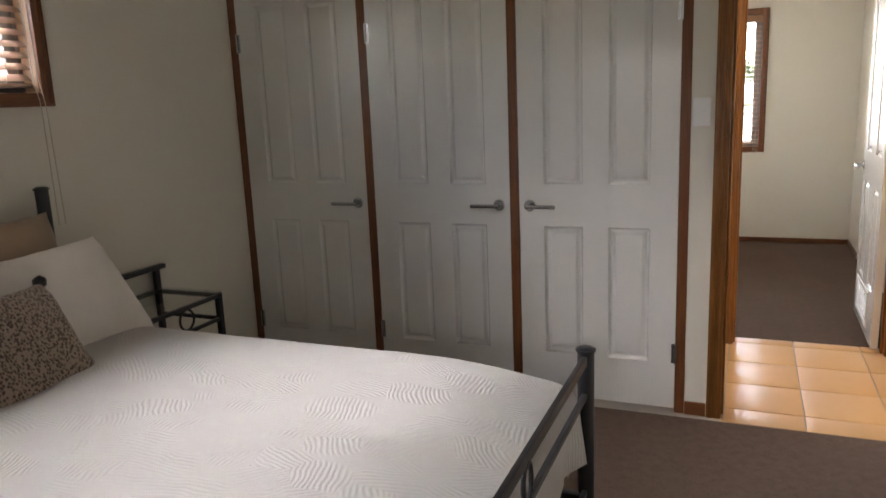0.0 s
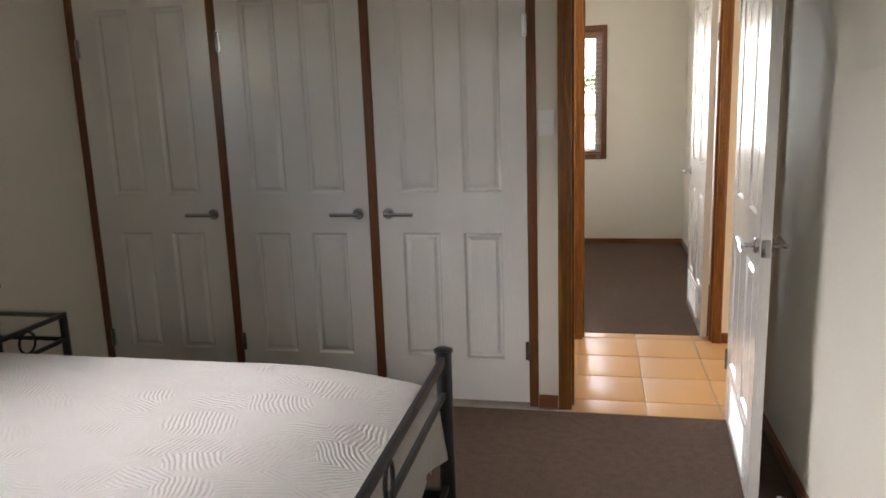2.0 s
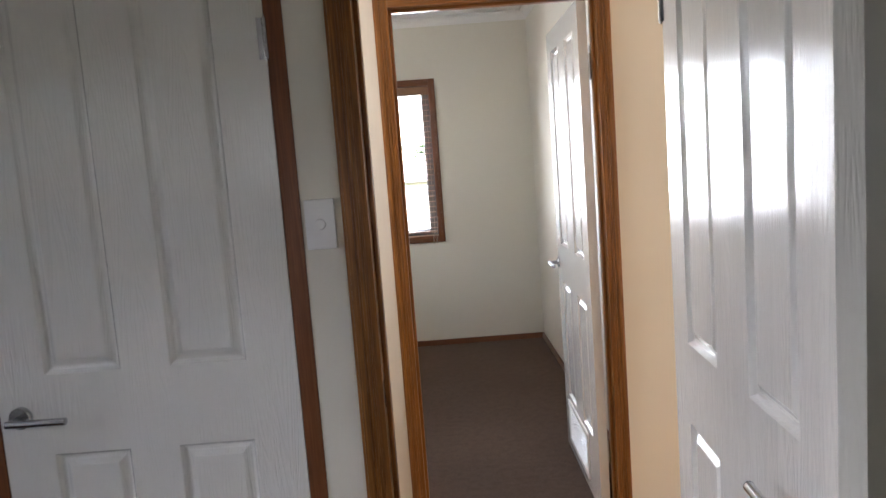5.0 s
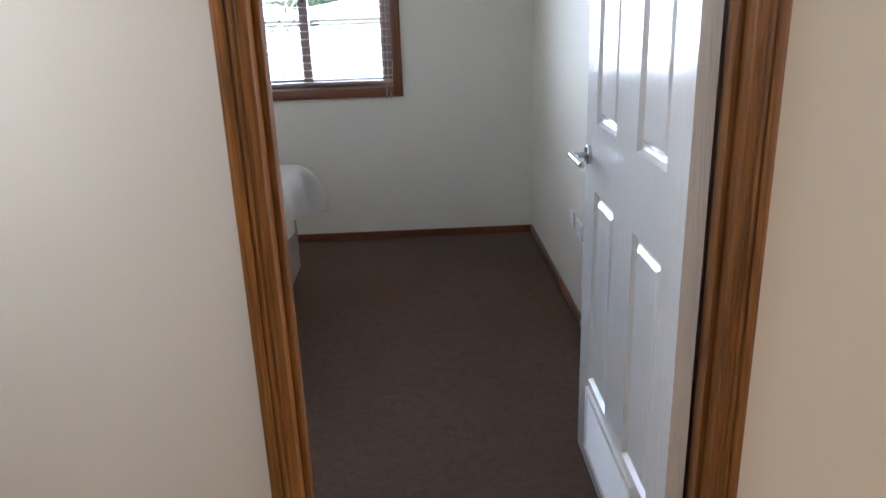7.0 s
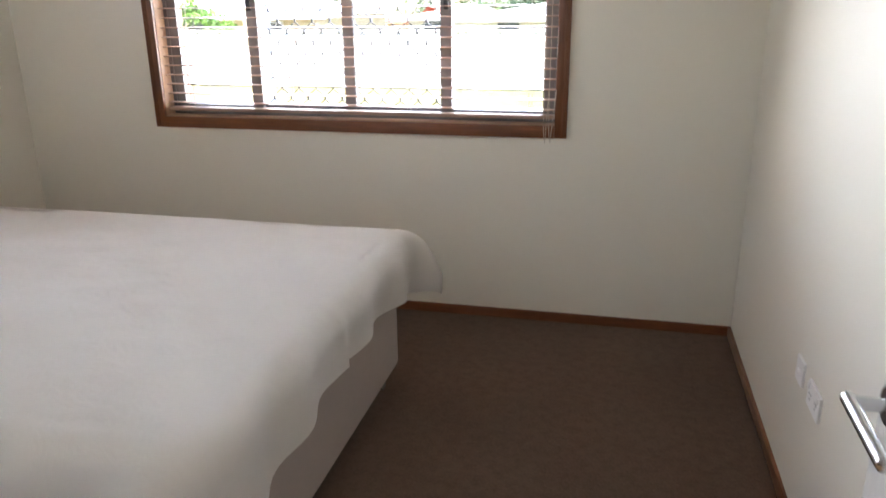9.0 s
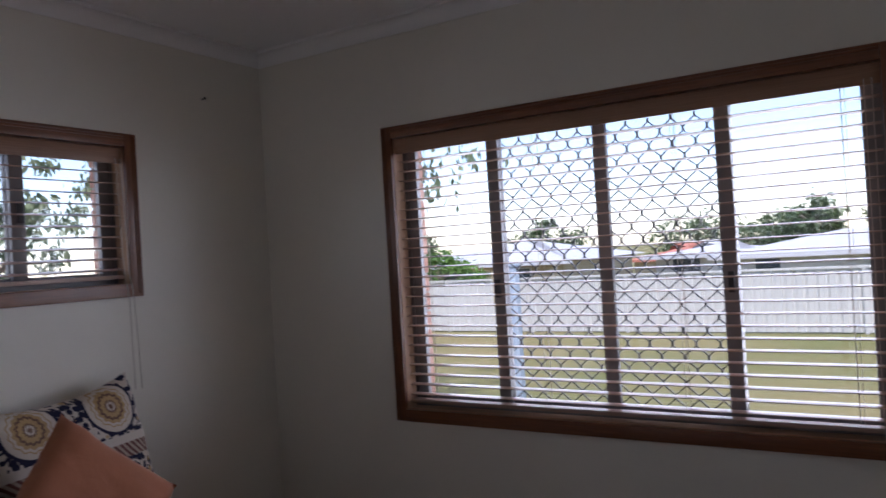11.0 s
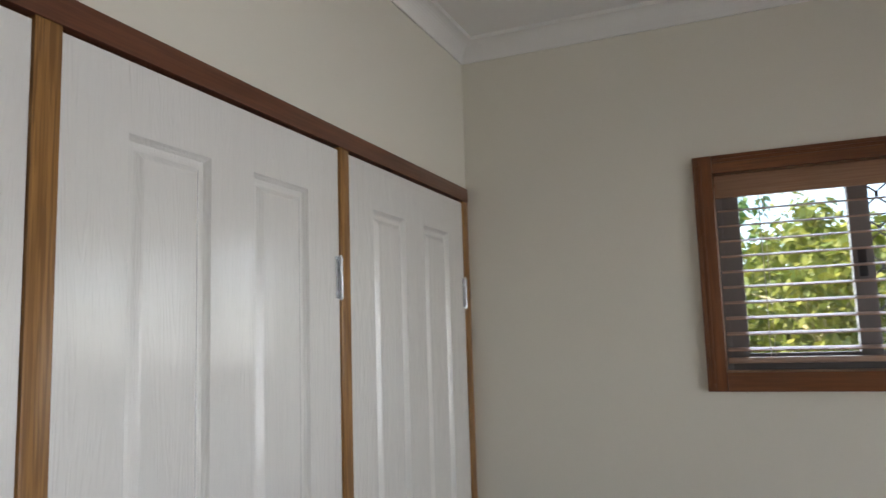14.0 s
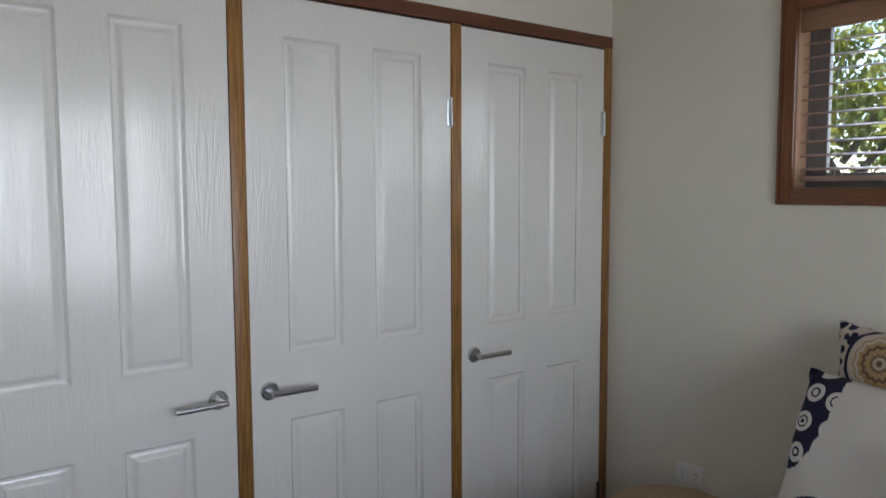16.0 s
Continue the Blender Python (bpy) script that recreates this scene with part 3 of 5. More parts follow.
def wardrobe(m, flip, group):
    """Three doors between posts; local x runs from the west wall, the faces look to -y (flip: to +y)."""
    w = top("built_in_wardrobe", m, label="built-in wardrobe with three white panelled doors and varnished brown timber posts", category="wardrobe", group=group)
    s = 1 if flip else -1

    def yy(a, b):
        return (min(s * a, s * b), max(s * a, s * b))
    for i in range(4):
        y0, y1 = yy(0.004, -0.085)
        boxes("post", LITPOSTZ if flip else WOODZ, w, [(i * PITCH, i * PITCH + POST, y0, y1, 0, 2.072)], 0.002)
    y0, y1 = yy(0.006, -0.085)
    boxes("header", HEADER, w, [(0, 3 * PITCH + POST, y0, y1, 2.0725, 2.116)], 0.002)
    # thin dark sheet standing in for the shade behind the door gaps
    boxes("gap_shade", DARKFILL, w, [(0.0, 3 * PITCH, *yy(-0.048, -0.056), 0, 2.06)], 0)
    for i, right in enumerate((True, True, False)):
        x = i * PITCH + POST + 0.002
        d = new("door", LEAF)
        d.parent = w
        d.matrix_basis = pose(x, 0, 0.020) if not flip else pose(x, -0.036, 0.020)
        hx = LEAFW - 0.052 if right else 0.052
        face = 0.036 if flip else 0.0
        part("handle", lever_bm(-1 if right else 1, s), CHROME, d, "satin chrome lever handle", True, pose(hx, face, 0.926))
        for hz in (1.758, 0.26):
            part("hinge", hinge_bm(s), CHROME, d, "steel hinge", True, pose(-0.002 if right else LEAFW + 0.002, face, hz))
    return w


wardrobe(pose(XL, 0, 0), False, "bedroom wardrobes")
wardrobe(pose(XL, YB, 0), True, "bedroom wardrobes")


def architrave(x0, x1, y, s, z=HEAD, w=0.060):
    """Moulded trim round a door opening, on the face y, proud in the direction s."""
    for name, dims, mat_ in (("trim", (x0 - w, x0 + 0.001, 0, z + w), DOORWOODZ), ("trim", (x1 - 0.001, x1 + w, 0, z + w), DOORWOODZ), ("trim", (x0 + 0.001, x1 - 0.001, z - 0.001, z + w), DOORWOODX)):
        a, b, c, d = dims
        bm = bmesh.new()
        upright = mat_ is DOORWOODZ
        outer = 0.018
        lo, hi = sorted((y, y + s * outer))
        add_box(bm, a, b, lo, hi, c, d, 0.003)
        for k, (f, g) in enumerate(((0.12, 0.40), (0.50, 0.62), (0.70, 0.78))):
            lo2, hi2 = sorted((y + s * 0.001, y + s * (outer + 0.004 - k * 0.001)))
            if upright:
                inner_left = a < x0 - 0.02
                p, q = (a + w * f, a + w * g) if inner_left else (b - w * g, b - w * f)
                add_box(bm, p, q, lo2, hi2, c, d - 0.008, 0.0018)
            else:
                add_box(bm, a, b, lo2, hi2, d - w * g, d - w * f, 0.0018)
        tagged(new(name, finish(bm, name, mat_, True)), label="varnished brown timber door architrave", kind="structure")


def jamb(x0, x1, y0, y1, stop_y):
    for dims, mat_ in (((x0 - 0.02, x0, y0, y1, 0, HEAD + 0.02), DOORWOODZ), ((x1, x1 + 0.02, y0, y1, 0, HEAD + 0.02), DOORWOODZ), ((x0, x1, y0, y1, HEAD, HEAD + 0.02), DOORWOODX)):
        structure("trim_jamb", mat_, [dims], "varnished brown timber door jamb", 0.002)
    for dims, mat_ in (((x0, x0 + 0.012, stop_y, stop_y + 0.035, 0, HEAD), DOORWOODZ), ((x1 - 0.012, x1, stop_y, stop_y + 0.035, 0, HEAD), DOORWOODZ), ((x0 + 0.012, x1 - 0.012, stop_y, stop_y + 0.035, HEAD - 0.012, HEAD), DOORWOODX)):
        structure("trim_stop", mat_, [dims], "timber door stop", 0.002)


architrave(AO[0], AO[1], 0.0, -1)
architrave(AO[0], AO[1], 0.09, 1)
jamb(AO[0], AO[1], -0.004, 0.094, 0.036)
architrave(BO[0], BO[1], HN, -1, w=0.052)
architrave(BO[0], BO[1], YB, 1, w=0.052)
jamb(BO[0], BO[1], HN - 0.004, YB + 0.004, HN + 0.025)


def room_door(name, m, w, group):
    """A white panelled door with levers, hinges and a vent grille low down; local x from the hinge, visible face y = 0 looking to -y."""
    d = top(name, m, label="open white panelled interior door with a vent grille", category="door", group=group, kind="structure")
    leaf = new("leaf", leaf_mesh("leaf", w, 2.03, 0.036, door_panels(w, 0.200, 0.170, ((0.285, 0.850), (1.030, 1.935))), DOOR))
    leaf.parent = d
    hx = w - 0.050
    part("door_handle", lever_bm(-1, -1), CHROME, leaf, "satin chrome lever handle", True, pose(hx, 0, 0.937))
    part("door_handle", lever_bm(-1, 1), CHROME, leaf, "satin chrome lever handle", True, pose(hx, 0.036, 0.937))
    boxes("latch_plate", CHROME, leaf, [(w - 0.0005, w + 0.0015, 0.004, 0.032, 0.905, 0.965), (w + 0.001, w + 0.004, 0.013, 0.023, 0.915, 0.935)], 0.0005, "steel latch plate")
    for hz in (1.78, 0.27):
        part("hinge", hinge_bm(-1), CHROME, leaf, "steel hinge", True, pose(0.0, 0.0, hz))
    gx0, gx1, gz0, gz1 = 0.21, 0.685, 0.055, 0.262
    bm = bmesh.new()
    for y0, y1 in ((-0.008, 0.004), (0.032, 0.044)):
        for a in ((gx0, gx1, gz0, gz0 + 0.020), (gx0, gx1, gz1 - 0.020, gz1), (gx0, gx0 + 0.020, gz0 + 0.02, gz1 - 0.02), (gx1 - 0.020, gx1, gz0 + 0.02, gz1 - 0.02)):
            add_box(bm, a[0], a[1], y0, y1, a[2], a[3], 0.002)
    grille = part("vent_grille", bm, PLASTIC, leaf, "white plastic vent grille", True)
    bm = bmesh.new()
    k = gz0 + 0.026
    while k < gz1 - 0.024:
        for y in (-0.002, 0.038):
            add_box(bm, gx0 + 0.02, gx1 - 0.02, -0.0012, 0.0012, -0.006, 0.006, 0, pose(0, y, k, 35 if y < 0.01 else -35))
        k += 0.0105
    louvres = part("louvres", bm, PLASTIC, leaf)
    # dark sheet on the solid leaf, painting the shade between the louvres
    boxes("grille_shade", DARKFILL, leaf, [(gx0 + 0.02, gx1 - 0.02, -0.0006, 0.0366, gz0 + 0.02, gz1 - 0.02)])
    return d


room_door("door_1", pose(0.690, -0.022, 0.012, 0, 0, -93.6), 0.795, "bedroom doors")
room_door("door_2", pose(0.768, 1.129, 0.012, 0, 0, 89.4), 0.800, "bedroom doors")


# ---------------------------------------------------------------- windows and blinds
def window(name, m, length, z0, z1, splits, screens, label, grip):
    """Local x along the wall, y outwards from the inner wall face, z up; x from 0 to length over the trim. splits: centres of the sash stiles."""
    w = top(name, m, label=label, category="window", kind="structure")
    for n_, d, mat_ in (("trim", (0, TW, -0.016, 0.004, z0, z1), WOODZ), ("trim", (length - TW, length, -0.016, 0.004, z0, z1), WOODZ),
                        ("trim", (TW, length - TW, -0.016, 0.004, z1 - TW, z1), WOODX), ("window_sill", (TW, length - TW, -0.020, 0.004, z0, z0 + TW), WOODX)):
        bm = bmesh.new()
        add_box(bm, *d, bevel=0.003)
        for f, g in ((0.10, 0.24), (0.34, 0.44)):
            if mat_ is WOODZ:
                a, b = (d[0] + TW * f, d[0] + TW * g) if d[0] < 0.01 else (d[1] - TW * g, d[1] - TW * f)
                add_box(bm, a, b, -0.021, -0.010, z0 + 0.01, z1 - 0.01, 0.0015)
            elif n_ == "trim":
                add_box(bm, d[0], d[1], -0.021, -0.010, z1 - TW * g, z1 - TW * f, 0.0015)
        part(n_, bm, mat_, w, smooth=True)
    i0, i1, s0, s1 = TW, length - TW, z0 + TW, z1 - TW
    for n_, d, mat_ in (("reveal", (i0 - 0.012, i0, 0.004, 0.074, s0, s1), REVEALZ), ("reveal", (i1, i1 + 0.012, 0.004, 0.074, s0, s1), REVEALZ),
                        ("reveal", (i0, i1, 0.004, 0.074, s1, s1 + 0.012), REVEALX), ("reveal", (i0, i1, 0.004, 0.074, s0 - 0.012, s0 + 0.002), REVEALX)):
        boxes(n_, mat_, w, [d])
    # aluminium frame with four lights: two outer sliding sashes, two screened centre lights
    y0, y1 = 0.076, 0.134
    for d in ((i0 - 0.01, i0 + 0.016, y0, y1, s0 - 0.01, s1 + 0.01), (i1 - 0.016, i1 + 0.01, y0, y1, s0 - 0.01, s1 + 0.01), (i0 + 0.016, i1 - 0.016, y0, y1, s1 - 0.018, s1 + 0.01), (i0 + 0.016, i1 - 0.016, y0, y1, s0 - 0.01, s0 + 0.022)):
        boxes("frame", ALU, w, [d], 0.002, "grey-brown aluminium frame")
    cuts = [i0 + 0.010] + list(splits) + [i1 - 0.010]
    for k, (a, b) in enumerate(zip(cuts, cuts[1:])):
        outer = k in (0, 3)
        ya = (0.080, 0.106, 0.111, 0.080)[k]
        sw = 0.026
        bm = bmesh.new()
        aa, bb = a - (sw if k else 0), b + (sw if k < 3 else 0)
        for d in ((aa, aa + 2 * sw, ya, ya + 0.022, s0 + 0.018, s1 - 0.014), (bb - 2 * sw, bb, ya, ya + 0.022, s0 + 0.018, s1 - 0.014),
                  (aa + 2 * sw, bb - 2 * sw, ya, ya + 0.022, s1 - 0.045, s1 - 0.014), (aa + 2 * sw, bb - 2 * sw, ya, ya + 0.022, s0 + 0.018, s0 + 0.048)):
            add_box(bm, *d, bevel=0.0015)
        part("sash", bm, ALU, w, "grey-brown aluminium sliding sash", True)
        bm = bmesh.new()
        add_box(bm, aa + 0.03, bb - 0.03, ya + 0.009, ya + 0.013, s0 + 0.04, s1 - 0.04)
        pane = part("pane", bm, GLASS, w, "clear glass")
        pane.visible_shadow = False
        if outer:
            lx = b - 0.004 if k == 0 else a + 0.004
            boxes("latch", DARKFILL, w, [(lx - 0.011, lx + 0.011, ya - 0.016, ya, (s0 + s1) / 2 - grip, (s0 + s1) / 2 - grip + 0.075)], 0.004, "dark plastic sash latch")
        if k in screens:
            part("security_screen", screen_bm(a + 0.012, b - 0.012, s0 + 0.03, s1 - 0.03), SCREEN, w, "dark diamond security mesh", m=pose(0, 0.146, 0))
    return w


def screen_bm(a, b, z0, z1, pw=0.086, ph=0.100, r=0.0024):
    """Diamond grille: zigzag bars that touch their neighbours at short upright knots."""
    bm = bmesh.new()
    knot = 0.007
    nx, nz = int((b - a) / (pw / 2)) + 2, int((z1 - z0) / (ph / 2)) + 2
    for i in range(nx):
        for k in range(nz):
            if (i + k) % 2:
                continue
            x, z = a + i * pw / 2, z0 + k * ph / 2
            if a <= x <= b and z0 <= z <= z1:
                add_box(bm, x - 0.0042, x + 0.0042, -0.003, 0.003, max(z0, z - knot), min(z1, z + knot))
            for s in (-1, 1):
                p, q = Vector((x, 0, z + knot)), Vector((x + s * pw / 2, 0, z + ph / 2 - knot))
                if not (a - 0.001 <= min(p.x, q.x) and max(p.x, q.x) <= b + 0.001 and z0 - 0.001 <= p.z and q.z <= z1 + 0.001):
                    continue
                d = (q - p)
                nrm = Vector((d.z, 0, -d.x)).normalized() * r
                up = Vector((0, 0.003, 0))
                vs = [bm.verts.new(c) for c in (p + nrm - up, p - nrm - up, p - nrm + up, p + nrm + up, q + nrm - up, q - nrm - up, q - nrm + up, q + nrm + up)]
                for f in ((0, 1, 5, 4), (1, 2, 6, 5), (2, 3, 7, 6), (3, 0, 4, 7)):
                    bm.faces.new([vs[j] for j in f])
    return bm


def blind(m, length, z0, z1, label, cord_x, cord_to, tilt=0.0):
    """Venetian blind inside the trim: valance, slats, bottom rail, ladder cords; local axes as the window's."""
    b = top("venetian_blind", m, label=label, category="blind", group="venetian blinds")
    x0, x1 = TW + 0.006, length - TW - 0.006
    boxes("headrail", VALANCE, b, [(x0 - 0.004, x1 + 0.004, 0.010, 0.022, z1 - TW - 0.068, z1 - TW - 0.003), (x0, x1, 0.022, 0.070, z1 - TW - 0.045, z1 - TW - 0.004)], 0.002, "timber valance")
    bm = bmesh.new()
    n = 5
    rows = []
    for k in range(n + 1):
        y = -0.025 + 0.05 * k / n
        z = 0.003 * (1 - (2 * k / n - 1) ** 2)
        rows.append([bm.verts.new((x, y, z + h)) for x, h in ((x0, 0.0013), (x1, 0.0013), (x1, -0.0013), (x0, -0.0013))])
    for p, q in zip(rows, rows[1:]):
        for j in range(4):
            bm.faces.new((p[j], p[(j + 1) % 4], q[(j + 1) % 4], q[j]))
    bm.faces.new(rows[0])
    bm.faces.new(rows[-1][::-1])
    slat = finish(bm, "slat", SLATWOOD)
    zb, zt = z0 + TW + 0.034, z1 - TW - 0.085
    count = int(round((zt - zb) / 0.0435))
    for k in range(count):
        ob = new("slat", slat)
        ob.parent = b
        ob.matrix_basis = pose(0, 0.046, zb + (zt - zb) * (k + 0.6) / count, tilt)
    boxes("bottom_rail", SLATWOOD, b, [(x0, x1, 0.022, 0.070, zb - 0.012, zb + 0.004)], 0.003)
    cords = max(3, int(length / 0.45))
    for k in range(cords):
        x = x0 + 0.11 + (x1 - x0 - 0.22) * k / (cords - 1)
        bm = bmesh.new()
        for dx, y in ((0, 0.0205), (0, 0.0715), (0.012, 0.046)):
            add_rod(bm, (x + dx, y, zb), (x + dx, y, zt + 0.06), 0.0009, seg=5)
        part("ladder_cord", bm, CORD, b)
    for dx in (0.0, 0.022):
        bm = bmesh.new()
        zs = [z1 - TW - 0.05, z0 + TW + 0.05, z0 + TW * 0.5, z0 - 0.02, cord_to]
        pts = [(cord_x + dx, 0.002, zs[0]), (cord_x + dx, -0.016, zs[1]), (cord_x + dx + 0.004, -0.028, zs[2]), (cord_x + dx + 0.010, -0.026, zs[3]), (cord_x + dx * 1.4 + 0.02, -0.018, zs[4])]
        add_tube(bm, pts, 0.0016, 6)
        part("pull_cord", bm, CORD, b)
    return b


WEST = Matrix(((0, -1, 0, 0), (1, 0, 0, 0), (0, 0, 1, 0), (0, 0, 0, 1)))     # local x -> +y, local y -> -x
MWA = Matrix.Translation((XL, WA[0], 0)) @ WEST
MWW = Matrix.Translation((XL, WW[0], 0)) @ WEST
MWN = Matrix.Translation((WN[0], YF, 0))
LW, LN = WW[1] - WW[0], WN[1] - WN[0]
window("window_1", MWN, LN, WN[2], WN[3], (0.495, 0.950, 1.410), (1, 2), "wide four-light sliding window with brown timber trim", 0.12)
window("window_2", MWW, LW, WW[2], WW[3], (0.418, 0.808, 1.168), (1, 2), "high four-light sliding window with brown timber trim", 0.03)
window("window_3", MWA, LW, WA[2], WA[3], (0.418, 0.808, 1.168), (1, 2), "high four-light sliding window with brown timber trim", 0.03)
blind(MWN, LN, WN[2], WN[3], "open brown venetian blind in the wide window", LN - 0.10, 1.05)
blind(MWW, LW, WW[2], WW[3], "open brown venetian blind in the high window", LW - 0.085, 1.10, 8)
blind(MWA, LW, WA[2], WA[3], "open brown venetian blind in the high window", LW - 0.085, 1.02, 32)
# trim of the assumed south window, added round its fill lamp
structure("window_south_assumed", WOODX, [(-1.70, 0.20, YS, YS + 0.016, 0.85, 0.90), (-1.70, 0.20, YS, YS + 0.016, 2.10, 2.15), (-1.70, -1.65, YS, YS + 0.016, 0.90, 2.10), (0.15, 0.20, YS, YS + 0.016, 0.90, 2.10)], "timber trim round an assumed, unseen south window", 0.002)


# ---------------------------------------------------------------- first bedroom: bed and bedding
def cushion_bm(w, h, t, pinch=0.07, n=22, seed=0, sag=0.0):
    """A stuffed square: two bulging faces meeting in a seam, with pulled-in sides and creases."""
    bm = bmesh.new()
    grids = []
    for s in (1, -1):
        g = []
        for j in range(n + 1):
            row = []
            for i in range(n + 1):
                u, v = 2 * i / n - 1, 2 * j / n - 1
                px = u * (1 - pinch * (1 - v * v) * abs(u) ** 3)
                pv = v * (1 - pinch * (1 - u * u) * abs(v) ** 3)
                b = max(0.0, (1 - u ** 4) * (1 - v ** 4)) ** 0.5
                cr = noise.noise(Vector((u * 2.2 + seed, v * 2.2, s * 3.0))) * 0.22 + noise.noise(Vector((u * 6 + seed, v * 6, s))) * 0.07
                z = s * t / 2 * b * (1 + cr * (0.3 + 0.7 * (abs(u) + abs(v)) / 2)) + 0.012 * noise.noise(Vector((u * 1.5 + seed, v * 1.5, 7)))
                edge = 0.006 * noise.noise(Vector((u * 9, v * 9, seed))) * (1 - b)
                row.append(bm.verts.new((px * w / 2 + edge, pv * h / 2 + edge - sag * (1 - u * u) * (v + 1) / 2, z)))
            g.append(row)
        grids.append(g)
        for j in range(n):
            for i in range(n):
                bm.faces.new((g[j][i], g[j][i + 1], g[j + 1][i + 1], g[j + 1][i]))
    bmesh.ops.remove_doubles(bm, verts=bm.verts, dist=0.0005)
    return bm


def cushion(name, material, w, h, t, m, label, seed, group="", sag=0.0, pinch=0.07):
    ob = new(name, finish(cushion_bm(w, h, t, seed=seed, sag=sag, pinch=pinch), name, material, True))
    ob.matrix_basis = m
    return tagged(ob, label=label, category="pillow" if name == "pillow" else "cushion", group=group)


def stand(x, y, z, lean, turn, roll=0.0):
    """Pose of a cushion that leans back: its face looks to +x when turn is 0."""
    return Matrix.Translation((x, y, z)) @ pose(0, 0, 0, 0, 0, turn) @ pose(0, 0, 0, 90, 0, 90) @ pose(0, 0, 0, -lean, 0, 0) @ pose(0, 0, 0, 0, 0, roll)


def drape_bm(x0, x1, y0, y1, ztop, over, r=0.07, step=0.03, wrinkle=0.010, fold=0.02, seed=0.0, puff=0.02, flare=0.0):
    """A cover over a box: over(side, f) is how far it hangs past each side (x0, x1, y0, y1) at the fraction f along that side."""
    bm = bmesh.new()
    lx, ly = x1 - x0, y1 - y0
    hang = {k: max(over(k, f / 10) for f in range(11)) for k in ("x0", "x1", "y0", "y1")}
    nx0, nx, nx1 = max(1, int(hang["x0"] / step)), int(lx / step), max(1, int(hang["x1"] / step))
    ny0, ny, ny1 = max(1, int(hang["y0"] / step)), int(ly / step), max(1, int(hang["y1"] / step))

    def axis(k, n0, n, n1):
        if k < n0:
            return -(n0 - k) / n0, 0.0
        if k > n0 + n:
            return (k - n0 - n) / n1, 1.0
        return 0.0, (k - n0) / n
    grid = []
    for j in range(ny0 + ny + ny1 + 1):
        row = []
        oy, fy = axis(j, ny0, ny, ny1)
        for i in range(nx0 + nx + nx1 + 1):
            ox, fx = axis(i, nx0, nx, nx1)
            ex = ox * over("x1" if ox > 0 else "x0", fy)
            ey = oy * over("y1" if oy > 0 else "y0", fx)
            bx, by = x0 + fx * lx, y0 + fy * ly
            d = (abs(ex) ** 2.8 + abs(ey) ** 2.8) ** (1 / 2.8)
            wob = noise.noise(Vector((bx * 3 + ex * 2 + seed, by * 3 + ey * 2, seed))) * wrinkle + noise.noise(Vector((bx * 9 + ex * 6, by * 9 + ey * 6, seed + 4))) * wrinkle * 0.35
            if d < 1e-9:
                inset = min(fx * lx, (1 - fx) * lx, fy * ly, (1 - fy) * ly)
                rise = puff * (1 - math.exp(-inset / 0.12))
                row.append(bm.verts.new((bx, by, ztop - puff + rise + wob)))
                continue
            ln = math.hypot(ex, ey)
            ux, uy = ex / ln, ey / ln
            q = r * math.pi / 2
            if d < q:
                out, down = r * math.sin(d / r), r * (1 - math.cos(d / r))
            else:
                out, down = r, r + d - q
            along = (bx - (x1 if fx > 0.5 else x0)) * abs(uy) + (by - (y1 if fy > 0.5 else y0)) * abs(ux) + math.atan2(uy, ux) * 0.12
            near = abs(bx - (x1 if fx > 0.5 else x0)) + abs(by - (y1 if fy > 0.5 else y0))
            ripple = fold * (1 + 2.6 * math.exp(-near / 0.16)) * min(1.0, d / 0.3) * (math.sin(along * 21 + seed) * 0.6 + noise.noise(Vector((along * 7, seed, d * 2))) * 0.9)
            out += ripple + wob + flare * (1.0 if uy > 0 else 0.15) * (2 * abs(ux * uy)) ** 2 * min(1.0, d / 0.25)
            row.append(bm.verts.new((bx + ux * out, by + uy * out, max(0.03, ztop - puff - down))))
        grid.append(row)
    for a, b in zip(grid, grid[1:]):
        for i in range(len(a) - 1):
            bm.faces.new((a[i], a[i + 1], b[i + 1], b[i]))
    bmesh.ops.solidify(bm, geom=bm.faces[:], thickness=0.006)
    return bm


BX0, BX1, BY0, BY1 = -2.40, -0.333, -2.90, -1.315      # bed posts


